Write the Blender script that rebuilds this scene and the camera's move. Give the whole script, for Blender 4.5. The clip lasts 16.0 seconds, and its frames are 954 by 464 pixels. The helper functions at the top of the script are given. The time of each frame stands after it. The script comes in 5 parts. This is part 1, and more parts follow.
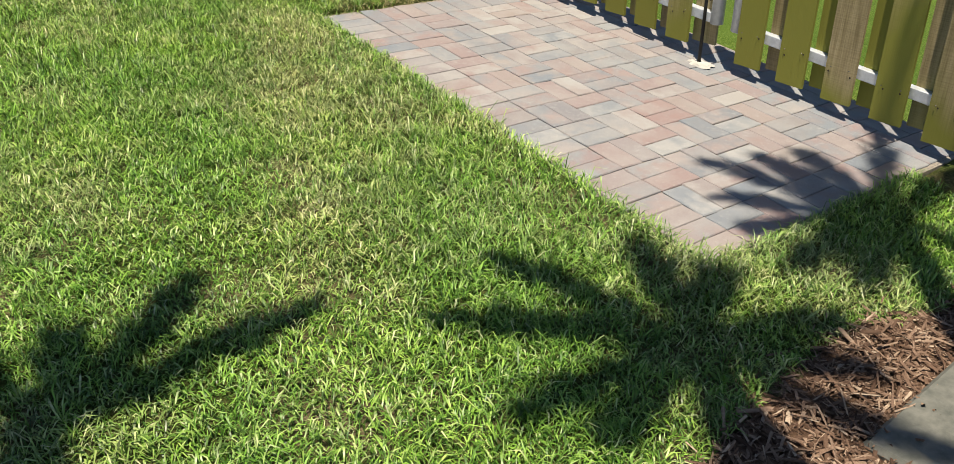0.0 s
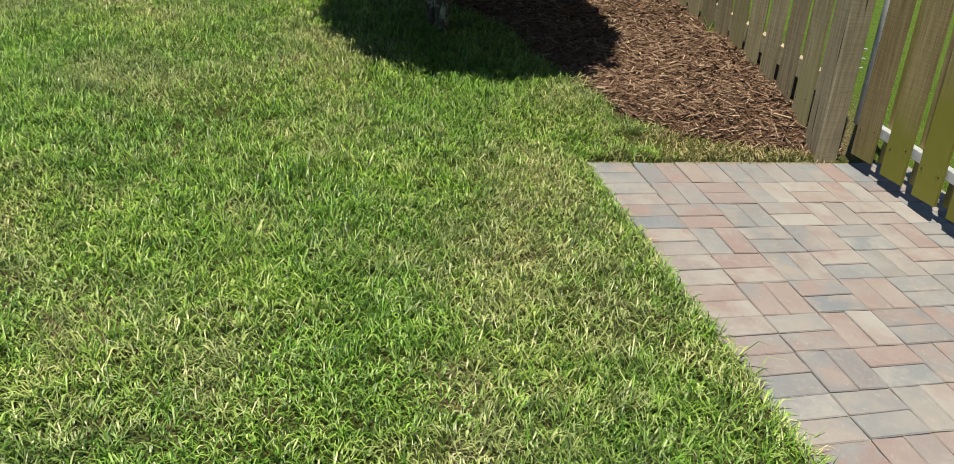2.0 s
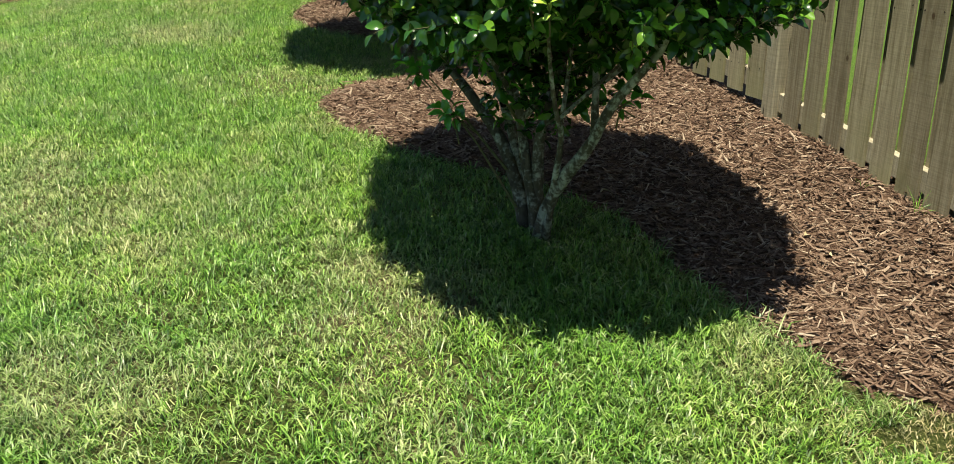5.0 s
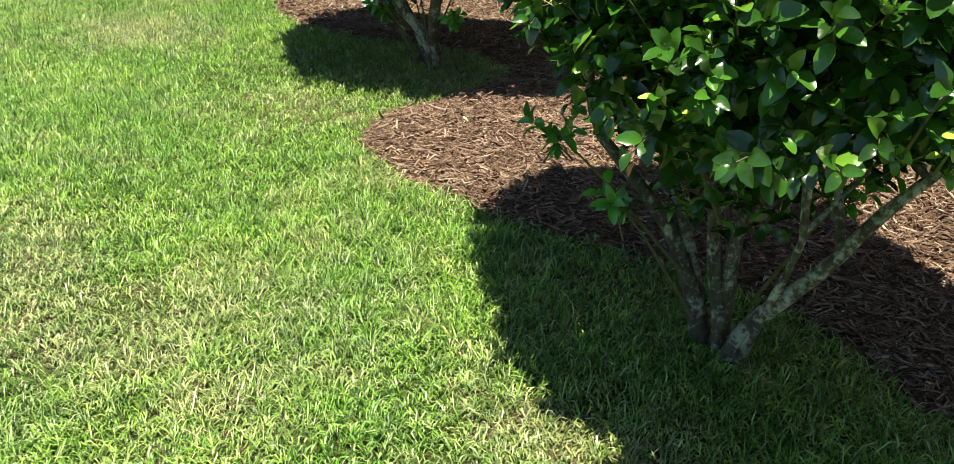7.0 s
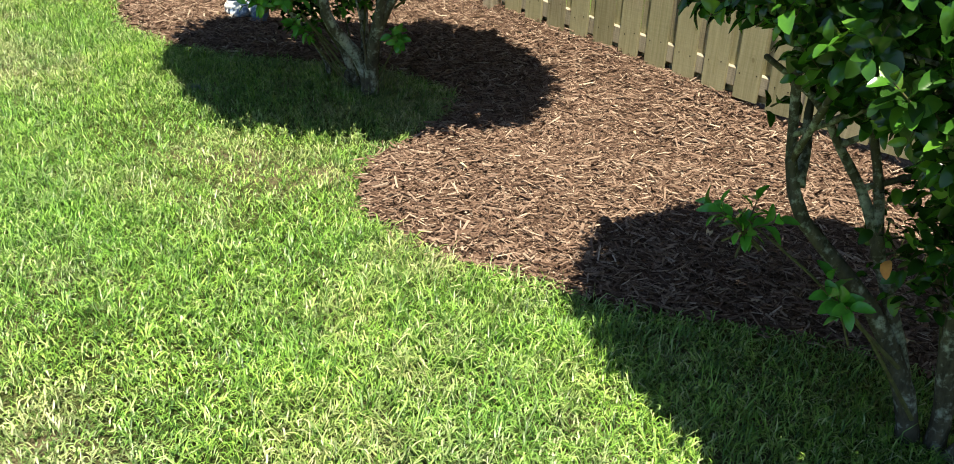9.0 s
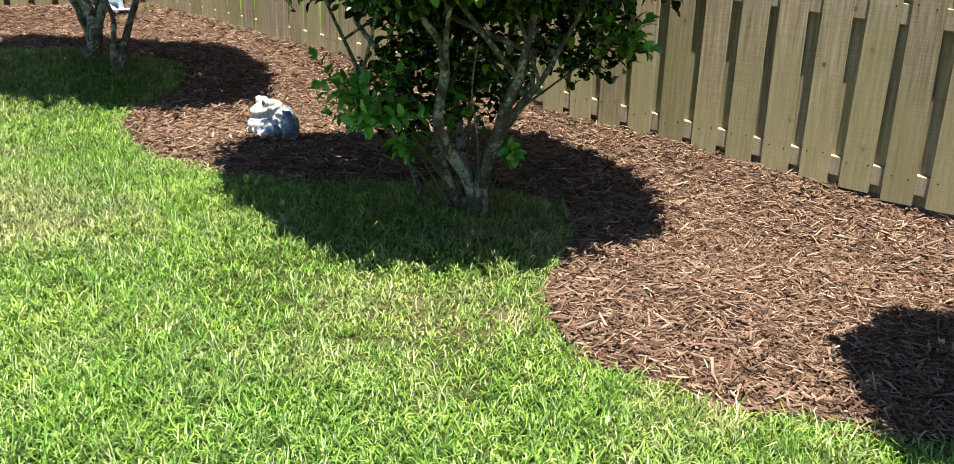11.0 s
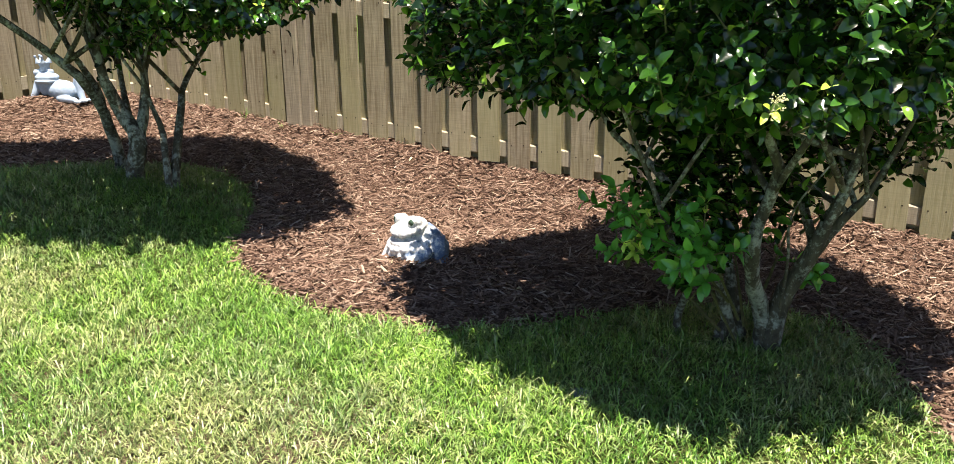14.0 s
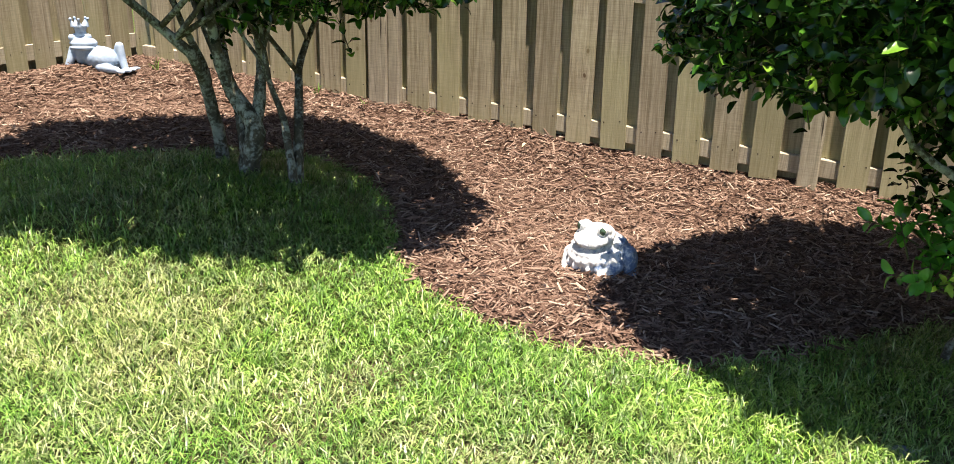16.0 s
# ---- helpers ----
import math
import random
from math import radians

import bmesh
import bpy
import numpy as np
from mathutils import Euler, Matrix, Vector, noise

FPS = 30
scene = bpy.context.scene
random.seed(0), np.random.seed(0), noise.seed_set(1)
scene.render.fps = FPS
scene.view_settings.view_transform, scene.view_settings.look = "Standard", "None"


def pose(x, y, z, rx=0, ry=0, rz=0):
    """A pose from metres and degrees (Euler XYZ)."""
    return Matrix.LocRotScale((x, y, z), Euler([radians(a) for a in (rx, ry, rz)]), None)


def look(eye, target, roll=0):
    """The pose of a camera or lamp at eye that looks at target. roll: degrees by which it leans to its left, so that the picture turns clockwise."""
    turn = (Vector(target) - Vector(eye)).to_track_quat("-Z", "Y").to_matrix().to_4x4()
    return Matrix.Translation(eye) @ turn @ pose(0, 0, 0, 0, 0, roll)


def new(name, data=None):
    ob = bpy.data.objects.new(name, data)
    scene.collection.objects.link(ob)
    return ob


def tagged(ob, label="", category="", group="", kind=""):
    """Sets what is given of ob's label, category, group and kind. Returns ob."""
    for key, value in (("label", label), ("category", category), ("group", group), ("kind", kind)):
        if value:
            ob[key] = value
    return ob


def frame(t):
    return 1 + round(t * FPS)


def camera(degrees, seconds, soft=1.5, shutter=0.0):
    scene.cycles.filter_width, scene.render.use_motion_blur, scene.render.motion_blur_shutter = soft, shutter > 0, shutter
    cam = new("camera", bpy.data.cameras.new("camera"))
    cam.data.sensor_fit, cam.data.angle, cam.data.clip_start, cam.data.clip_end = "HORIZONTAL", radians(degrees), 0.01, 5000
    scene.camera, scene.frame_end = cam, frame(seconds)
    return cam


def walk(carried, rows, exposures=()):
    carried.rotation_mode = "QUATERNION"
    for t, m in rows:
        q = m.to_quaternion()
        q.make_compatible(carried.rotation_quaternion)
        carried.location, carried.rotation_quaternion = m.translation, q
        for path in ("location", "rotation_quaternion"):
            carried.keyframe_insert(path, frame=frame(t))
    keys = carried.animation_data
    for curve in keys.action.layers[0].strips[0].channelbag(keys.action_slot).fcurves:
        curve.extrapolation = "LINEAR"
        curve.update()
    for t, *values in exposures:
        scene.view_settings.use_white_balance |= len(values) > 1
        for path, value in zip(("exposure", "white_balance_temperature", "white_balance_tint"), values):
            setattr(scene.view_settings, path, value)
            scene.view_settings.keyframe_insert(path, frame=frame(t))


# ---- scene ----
cam = camera(56.2, 16.0, soft=0.55)
# seconds, eye, target, roll
PATH = [
    (0, (0.004, -0.001, 1.295), (0.981, 1.454, 0.332), -0.01),
    (0.5, (0.162, 0.184, 1.339), (1.029, 1.714, 0.387), 1.47),
    (1, (0.348, 0.320, 1.361), (1.030, 1.998, 0.511), 3.41),
    (1.5, (0.490, 0.464, 1.398), (0.952, 2.200, 0.519), 4.89),
    (2, (0.509, 0.622, 1.403), (0.931, 2.387, 0.561), 4.23),
    (2.5, (0.521, 0.788, 1.404), (0.911, 2.585, 0.619), 2.19),
    (3, (0.620, 1.003, 1.403), (0.976, 2.853, 0.731), 1.52),
    (3.5, (0.684, 1.326, 1.430), (0.993, 3.194, 0.786), 2.24),
    (4, (0.609, 1.694, 1.447), (0.894, 3.571, 0.818), 1.29),
    (4.2, (0.600, 1.822, 1.456), (0.882, 3.695, 0.813), 0.43),
    (6.3, (0.225, 2.906, 1.663), (0.680, 4.704, 0.915), 0.75),
    (6.5, (0.173, 3.032, 1.676), (0.625, 4.824, 0.911), 0.76),
    (7, (-0.028, 3.303, 1.697), (0.532, 5.058, 0.920), 1.52),
    (7.5, (-0.216, 3.580, 1.737), (0.562, 5.236, 0.928), 2.23),
    (8, (-0.335, 3.897, 1.763), (0.432, 5.531, 0.900), 0.88),
    (8.5, (-0.498, 4.161, 1.773), (0.316, 5.768, 0.903), 0.91),
    (8.7, (-0.600, 4.268, 1.797), (0.318, 5.816, 0.925), 1.85),
    (10.8, (-1.324, 5.417, 1.744), (0.038, 6.737, 1.109), 2.21),
    (11, (-1.358, 5.546, 1.752), (0.006, 6.858, 1.107), 1.69),
    (11.5, (-1.454, 5.859, 1.802), (-0.078, 7.174, 1.188), 1.17),
    (12, (-1.590, 6.158, 1.852), (-0.201, 7.471, 1.264), 0.09),
    (12.5, (-1.610, 6.435, 1.876), (-0.146, 7.668, 1.296), 0.20),
    (13, (-1.613, 6.709, 1.897), (-0.125, 7.916, 1.322), 0.52),
    (13.5, (-1.750, 7.023, 1.933), (-0.196, 8.143, 1.359), -0.19),
    (14, (-1.796, 7.325, 1.931), (-0.174, 8.341, 1.351), -0.43),
    (14.5, (-1.791, 7.637, 1.966), (-0.162, 8.627, 1.360), 0.08),
    (15, (-1.845, 7.905, 1.975), (-0.193, 8.860, 1.377), -0.03),
    (15.5, (-1.900, 8.174, 1.982), (-0.234, 9.077, 1.343), 0.14),
    (16, (-1.856, 8.469, 1.983), (-0.184, 9.334, 1.308), 1.17),
]

EXPOSURE = [(0.0, 0.76, 7200, 9), (1.0, 0.60, 7250, 8), (2.5, 0.54, 7250, 5), (4.2, 0.80, 7050, 1), (7.5, 1.40, 7000, 3), (11.0, 1.47, 6800, 11), (16.0, 1.65, 6750, 18)]
walk(cam, [(t, look(e, g, r)) for t, e, g, r in PATH], EXPOSURE)

# ---- light ----
SUN_EL, SUN_AZ = 79.0, 232.0   # degrees; azimuth from +x towards +y
world = bpy.data.worlds.new("sky")
scene.world = world
world.use_nodes = True
wn = world.node_tree
sky = wn.nodes.new("ShaderNodeTexSky")
sky.sky_type, sky.sun_disc = "NISHITA", False
sky.ozone_density, sky.dust_density = 4.0, 0.3
sky.sun_elevation, sky.sun_rotation = radians(SUN_EL), radians(90 - SUN_AZ)
wn.links.new(sky.outputs[0], wn.nodes["Background"].inputs[0])
wn.nodes["Background"].inputs[1].default_value = 0.066
sun = new("sun", bpy.data.lights.new("sun", "SUN"))
sun.data.energy, sun.data.angle, sun.data.color = 5.0, radians(0.53), (1.0, 0.925, 0.81)
sx, sy = math.cos(radians(SUN_EL)) * math.cos(radians(SUN_AZ)), math.cos(radians(SUN_EL)) * math.sin(radians(SUN_AZ))
sun.matrix_world = look((10 * sx, 10 * sy, 10), (0, 0, 10 - 10 * math.sin(radians(SUN_EL))))


# ---- materials ----
class Mat:
    """A node material with a principled shader and short ways to add nodes."""

    def __init__(self, name, rough=0.8, spec=0.3):
        self.m = bpy.data.materials.new(name)
        self.m.use_nodes = True
        self.t = self.m.node_tree
        self.b = self.t.nodes["Principled BSDF"]
        self.b.inputs["Roughness"].default_value = rough
        self.b.inputs["Specular IOR Level"].default_value = spec
        self.co = self.t.nodes.new("ShaderNodeTexCoord")

    def node(self, kind, **ins):
        n = self.t.nodes.new(kind)
        for k, v in ins.items():
            self.put(n.inputs[k.replace("_", " ")], v)
        return n

    def put(self, socket, v):
        if isinstance(v, bpy.types.NodeSocket):
            self.t.links.new(v, socket)
        else:
            socket.default_value = v

    def noise(self, scale, detail=4.0, rough=0.55, space="Object", stretch=None, seed=None):
        n = self.node("ShaderNodeTexNoise", Scale=scale, Detail=detail, Roughness=rough)
        src = self.co.outputs[space]
        if stretch:
            mp = self.node("ShaderNodeMapping")
            self.t.links.new(src, mp.inputs[0])
            mp.inputs["Scale"].default_value = stretch
            src = mp.outputs[0]
        if seed is not None:
            ad = self.node("ShaderNodeVectorMath")
            self.t.links.new(src, ad.inputs[0])
            cm = self.node("ShaderNodeCombineXYZ")
            mu = self.math("MULTIPLY", seed, 37.0)
            for k in range(3):
                self.t.links.new(mu, cm.inputs[k])
            self.t.links.new(cm.outputs[0], ad.inputs[1])
            src = ad.outputs[0]
        self.t.links.new(src, n.inputs["Vector"])
        return n.outputs["Fac"]

    def math(self, op, a, b=0.0):
        n = self.t.nodes.new("ShaderNodeMath")
        n.operation = op
        self.put(n.inputs[0], a)
        self.put(n.inputs[1], b)
        return n.outputs[0]

    def ramp(self, fac, stops, hard=False):
        n = self.t.nodes.new("ShaderNodeValToRGB")
        if hard:
            n.color_ramp.interpolation = "CONSTANT"
        self.put(n.inputs[0], fac)
        e = n.color_ramp.elements
        while len(e) < len(stops):
            e.new(0.5)
        for k, (p, c) in enumerate(stops):
            e[k].position = p
            e[k].color = (*c, 1.0) if len(c) == 3 else c
        return n.outputs[0]

    def mix(self, fac, a, b, how="MIX"):
        n = self.t.nodes.new("ShaderNodeMix")
        n.data_type, n.blend_type = "RGBA", how
        self.put(n.inputs["Factor"], fac)
        self.put(n.inputs[6], a if isinstance(a, bpy.types.NodeSocket) else (*a, 1.0))
        self.put(n.inputs[7], b if isinstance(b, bpy.types.NodeSocket) else (*b, 1.0))
        return n.outputs[2]

    def color(self, c):
        self.put(self.b.inputs["Base Color"], c if isinstance(c, bpy.types.NodeSocket) else (*c, 1.0))

    def bump(self, h, strength=0.4, dist=0.01):
        n = self.node("ShaderNodeBump", Strength=strength, Distance=dist, Height=h)
        self.t.links.new(n.outputs[0], self.b.inputs["Normal"])

    def island(self):
        return self.node("ShaderNodeNewGeometry").outputs["Random Per Island"]

    def any(self):
        return self.node("ShaderNodeObjectInfo").outputs["Random"]

    def translucent(self, color, amount):
        """A share of the light goes through, as in leaves."""
        tr = self.t.nodes.new("ShaderNodeBsdfTranslucent")
        self.put(tr.inputs[0], color)
        mx = self.t.nodes.new("ShaderNodeMixShader")
        mx.inputs[0].default_value = amount
        self.t.links.new(self.b.outputs[0], mx.inputs[1])
        self.t.links.new(tr.outputs[0], mx.inputs[2])
        self.t.links.new(mx.outputs[0], self.t.nodes["Material Output"].inputs[0])


def make_grass(name, dry_share, tint=(1.0, 1.0, 1.0)):
    k = Mat(name, 0.40, 0.5)
    r = k.island()
    fresh = k.ramp(r, [(0.0, (0.030, 0.075, 0.010)), (0.25, (0.110, 0.210, 0.028)), (0.6, (0.235, 0.360, 0.058)), (0.84, (0.315, 0.415, 0.100)), (0.94, (0.41, 0.435, 0.19)), (1.0, (0.51, 0.47, 0.30))])
    straw = k.ramp(r, [(0.0, (0.17, 0.165, 0.062)), (0.35, (0.29, 0.262, 0.125)), (0.7, (0.40, 0.335, 0.205)), (1.0, (0.53, 0.445, 0.31))])
    patch = k.noise(1.1, 3.0)
    fleck = k.noise(7.0, 4.0, 0.6)
    dry = k.ramp(k.math("ADD", k.math("MULTIPLY", patch, 0.6), k.math("MULTIPLY", fleck, 0.4)), [(0.50 - dry_share, (0, 0, 0)), (0.61 - dry_share, (1, 1, 1))])
    deep = k.ramp(k.noise(1.9, 2.0), [(0.4, (0.75, 0.86, 0.75)), (0.62, (1.1, 1.05, 1.0))])
    c = k.mix(k.math("MULTIPLY", dry, 0.62 + dry_share), fresh, straw)
    c = k.mix(0.8, c, deep, "MULTIPLY")
    tuft = k.ramp(k.math("ADD", k.math("MULTIPLY", k.noise(11, 2.0), 0.5), k.math("MULTIPLY", k.noise(34, 2.0), 0.5)), [(0.41, (0.54, 0.60, 0.54)), (0.5, (1.0, 1.0, 1.0)), (0.59, (1.36, 1.28, 1.35))])
    c = k.mix(0.9, c, tuft, "MULTIPLY")
    c = k.mix(1.0, c, tint, "MULTIPLY")
    k.color(c)
    k.translucent(c, 0.20)
    return k.m


def make_soil():
    k = Mat("lawn_soil", 0.95, 0.1)
    n = k.noise(110, 6.0, 0.75)
    big = k.noise(2.2, 3.0)
    a = k.ramp(n, [(0.32, (0.020, 0.030, 0.007)), (0.5, (0.055, 0.072, 0.018)), (0.62, (0.12, 0.125, 0.045)), (0.75, (0.28, 0.24, 0.135))])
    b = k.ramp(n, [(0.32, (0.045, 0.036, 0.018)), (0.5, (0.14, 0.112, 0.065)), (0.75, (0.40, 0.32, 0.22))])
    sp = k.node("ShaderNodeSeparateXYZ")
    k.t.links.new(k.co.outputs["Object"], sp.inputs[0])
    # closed turf beyond the fence and out on the open lawn
    over = k.math("MULTIPLY", k.math("SUBTRACT", sp.outputs[0], 3.05), 4.0)
    off = k.math("MULTIPLY", k.math("SUBTRACT", k.math("ADD", sp.outputs[0], k.math("MULTIPLY", sp.outputs[1], 0.26)), 0.35), -3.0)
    turf = k.ramp(k.math("MAXIMUM", over, off), [(0.0, (0, 0, 0)), (1.0, (1, 1, 1))])
    green = k.ramp(n, [(0.32, (0.035, 0.075, 0.012)), (0.5, (0.085, 0.150, 0.026)), (0.72, (0.19, 0.25, 0.068))])
    green = k.mix(0.8, green, k.ramp(k.noise(0.7, 4.0, 0.65), [(0.35, (0.78, 0.85, 0.75)), (0.65, (1.2, 1.1, 1.15))]), "MULTIPLY")
    c = k.mix(k.ramp(big, [(0.45, (0, 0, 0)), (0.66, (1, 1, 1))]), a, b)
    k.color(k.mix(turf, c, green))
    k.bump(n, 0.9, 0.02)
    return k.m


def make_mulch(chip):
    k = Mat("mulch_chip" if chip else "mulch_base", 0.9, 0.12)
    if chip:
        r = k.island()
        base = k.ramp(r, [(0.0, (0.060, 0.033, 0.022)), (0.3, (0.145, 0.088, 0.060)), (0.65, (0.228, 0.147, 0.104)), (0.9, (0.315, 0.219, 0.158)), (0.99, (0.45, 0.345, 0.255))])
        g = k.noise(220, 3.0, 0.6)
        k.color(k.mix(0.6, base, k.ramp(g, [(0.3, (0.3, 0.3, 0.3)), (0.7, (0.95, 1.02, 1.09))]), "MULTIPLY"))
        k.bump(g, 0.5, 0.003)
    else:
        n = k.noise(70, 5.0, 0.7)
        k.color(k.ramp(n, [(0.3, (0.035, 0.020, 0.013)), (0.5, (0.10, 0.060, 0.040)), (0.75, (0.20, 0.13, 0.088))]))
        k.bump(n, 1.0, 0.02)
    return k.m


def make_paver():
    k = Mat("paver_concrete", 0.85, 0.2)
    r = k.any()
    tint = k.ramp(r, [(0.0, (0.205, 0.215, 0.225)), (0.14, (0.30, 0.285, 0.270)), (0.3, (0.325, 0.205, 0.180)), (0.5, (0.33, 0.250, 0.220)), (0.66, (0.225, 0.228, 0.232)), (0.8, (0.335, 0.265, 0.225)), (0.92, (0.41, 0.375, 0.335))])
    other = k.ramp(k.math("FRACT", k.math("MULTIPLY", r, 7.3)), [(0.0, (0.225, 0.235, 0.245)), (0.35, (0.30, 0.29, 0.275)), (0.65, (0.33, 0.235, 0.208)), (1.0, (0.39, 0.345, 0.305))])
    cloud = k.math("ADD", k.math("MULTIPLY", k.noise(8, 2.0, 0.5, seed=r), 0.7), k.math("MULTIPLY", k.noise(34, 3.0, 0.6, seed=r), 0.3))
    c = k.mix(k.ramp(cloud, [(0.38, (0, 0, 0)), (0.60, (1, 1, 1))]), tint, other)
    fine = k.noise(260, 4.0, 0.7)
    c = k.mix(0.55, c, k.ramp(fine, [(0.3, (0.55, 0.55, 0.55)), (0.6, (1, 1, 1))]), "MULTIPLY")
    dirt = k.noise(5.0, 4.0, 0.6, space="Object", seed=r)
    c = k.mix(k.math("MULTIPLY", k.ramp(dirt, [(0.45, (0, 0, 0)), (0.7, (1, 1, 1))]), 0.45), c, (0.37, 0.335, 0.295))
    worn = k.noise(48, 4.0, 0.7, seed=r)
    c = k.mix(k.math("MULTIPLY", k.ramp(worn, [(0.56, (0, 0, 0)), (0.72, (1, 1, 1))]), 0.4), c, (0.46, 0.42, 0.37))
    k.color(k.mix(1.0, c, (0.72, 0.785, 0.88), "MULTIPLY"))
    k.bump(fine, 0.35, 0.003)
    return k.m


def make_wood(name, a, b, moss):
    """Weathered pine board: grain along the board, knots, green film where moss is high."""
    k = Mat(name, 0.8, 0.2)
    r = k.any()
    grain = k.noise(11, 5.0, 0.62, stretch=(6.0, 6.0, 0.30), seed=r)
    fine = k.noise(60, 3.0, 0.6, stretch=(3.0, 3.0, 0.12), seed=r)
    c = k.mix(k.ramp(grain, [(0.35, (0, 0, 0)), (0.65, (1, 1, 1))]), a, b)
    c = k.mix(0.40, c, k.ramp(fine, [(0.3, (0.5, 0.48, 0.45)), (0.6, (1.05, 1.05, 1.05))]), "MULTIPLY")
    sp = k.node("ShaderNodeSeparateXYZ")
    k.t.links.new(k.co.outputs["Object"], sp.inputs[0])
    wave = k.math("MULTIPLY", k.math("SUBTRACT", k.noise(9, 2.0, seed=r), 0.5), 0.13)
    vo = k.node("ShaderNodeTexVoronoi", Scale=1.0)
    vo.voronoi_dimensions = "2D"
    cm = k.node("ShaderNodeCombineXYZ", X=k.math("ADD", wave, k.math("ADD", k.math("MULTIPLY", sp.outputs[1], 5.0), k.math("MULTIPLY", r, 19.0))), Y=k.math("ADD", k.math("MULTIPLY", sp.outputs[2], 3.6), k.math("MULTIPLY", r, 53.0)), Z=0.0)
    k.t.links.new(cm.outputs[0], vo.inputs["Vector"])
    pick = k.node("ShaderNodeSeparateColor")
    k.t.links.new(vo.outputs["Color"], pick.inputs[0])
    some = k.ramp(pick.outputs[0], [(0.72, (0, 0, 0)), (0.73, (1, 1, 1))])
    ring = k.math("SINE", k.math("MULTIPLY", vo.outputs["Distance"], 95.0))
    near = k.ramp(vo.outputs["Distance"], [(0.05, (0.8, 0.8, 0.8)), (0.17, (0, 0, 0))])
    c = k.mix(k.math("MULTIPLY", some, k.math("MULTIPLY", near, k.math("MULTIPLY", k.math("ADD", ring, 1.0), 0.2))), c, (0.12, 0.075, 0.04))
    c = k.mix(k.math("MULTIPLY", some, k.ramp(vo.outputs["Distance"], [(0.030, (0.85, 0.85, 0.85)), (0.062, (0, 0, 0))])), c, (0.095, 0.058, 0.032))
    saw = k.noise(40, 2.0, 0.5, stretch=(0.3, 0.2, 7.0), seed=r)
    c = k.mix(0.42, c, k.ramp(saw, [(0.35, (0.66, 0.65, 0.63)), (0.6, (1.07, 1.07, 1.07))]), "MULTIPLY")
    green = k.noise(1.1, 3.0, seed=r)
    film = (0.30, 0.298, 0.155)
    if moss > 0.9:
        film = (0.21, 0.21, 0.045)
    if moss > 0.3:
        green = k.math("ADD", green, k.math("MULTIPLY", k.math("SUBTRACT", 0.42, sp.outputs[2]), 0.5))
    c = k.mix(k.math("MULTIPLY", k.ramp(k.math("ADD", green, k.math("MULTIPLY", k.math("SUBTRACT", r, 0.5), 0.35)), [(0.50, (0, 0, 0)), (0.68, (1, 1, 1))]), moss), c, film)
    sh = k.mix(0.85, c, k.ramp(k.math("FRACT", k.math("MULTIPLY", r, 5.7)), [(0.0, (0.72, 0.69, 0.66)), (0.5, (0.95, 0.95, 0.90)), (1.0, (1.12, 1.10, 1.06))]), "MULTIPLY")
    if moss < 0.3:
        split = k.noise(9, 2.0, 0.5, stretch=(4.0, 4.0, 0.22), seed=r)
        sh = k.mix(k.ramp(split, [(0.29, (0.95, 0.95, 0.95)), (0.335, (0, 0, 0))]), sh, (0.035, 0.028, 0.02))
    k.color(sh)
    k.bump(fine, 0.4, 0.003)
    return k.m


def make_leaf(name, light):
    k = Mat(name, 0.21, 0.48)
    r = k.island()
    o = k.any()
    c = k.ramp(r, [(0.0, (0.006, 0.020, 0.006)), (0.42, (0.012, 0.041, 0.008)), (0.68, (0.031, 0.110, 0.013)), (0.89, (0.075, 0.225, 0.022)), (1.0, (0.19, 0.35, 0.037))])
    c = k.mix(k.ramp(o, [(0.5, (0, 0, 0)), (1.0, (0.45, 0.45, 0.45))]), c, (0.06, 0.17, 0.022))
    mott = k.noise(90, 2.0)
    c = k.mix(0.5, c, k.ramp(mott, [(0.3, (0.75, 0.78, 0.75)), (0.7, (1.1, 1.1, 1.05))]), "MULTIPLY")
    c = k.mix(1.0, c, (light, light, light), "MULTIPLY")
    k.color(c)
    k.bump(k.noise(140, 2.0), 0.12, 0.002)
    k.translucent(k.mix(0.5, c, (0.18, 0.40, 0.03)), 0.11)
    return k.m


def make_bark():
    k = Mat("lichened_bark", 0.9, 0.15)
    n = k.noise(34, 5.0, 0.65, stretch=(1, 1, 0.4))
    c = k.ramp(n, [(0.3, (0.030, 0.027, 0.019)), (0.6, (0.085, 0.078, 0.056)), (0.8, (0.16, 0.15, 0.11))])
    lich = k.math("ADD", k.math("MULTIPLY", k.noise(13, 2.0), 0.45), k.math("MULTIPLY", k.noise(60, 3.0, 0.6), 0.55))
    lich = k.math("ADD", lich, k.math("MULTIPLY", k.math("SUBTRACT", k.any(), 0.5), 0.07))
    c = k.mix(k.ramp(lich, [(0.485, (0, 0, 0)), (0.60, (0.9, 0.9, 0.9))]), c, k.ramp(n, [(0.3, (0.15, 0.175, 0.142)), (0.7, (0.38, 0.41, 0.355))]))
    k.color(c)
    k.bump(n, 0.8, 0.008)
    return k.m


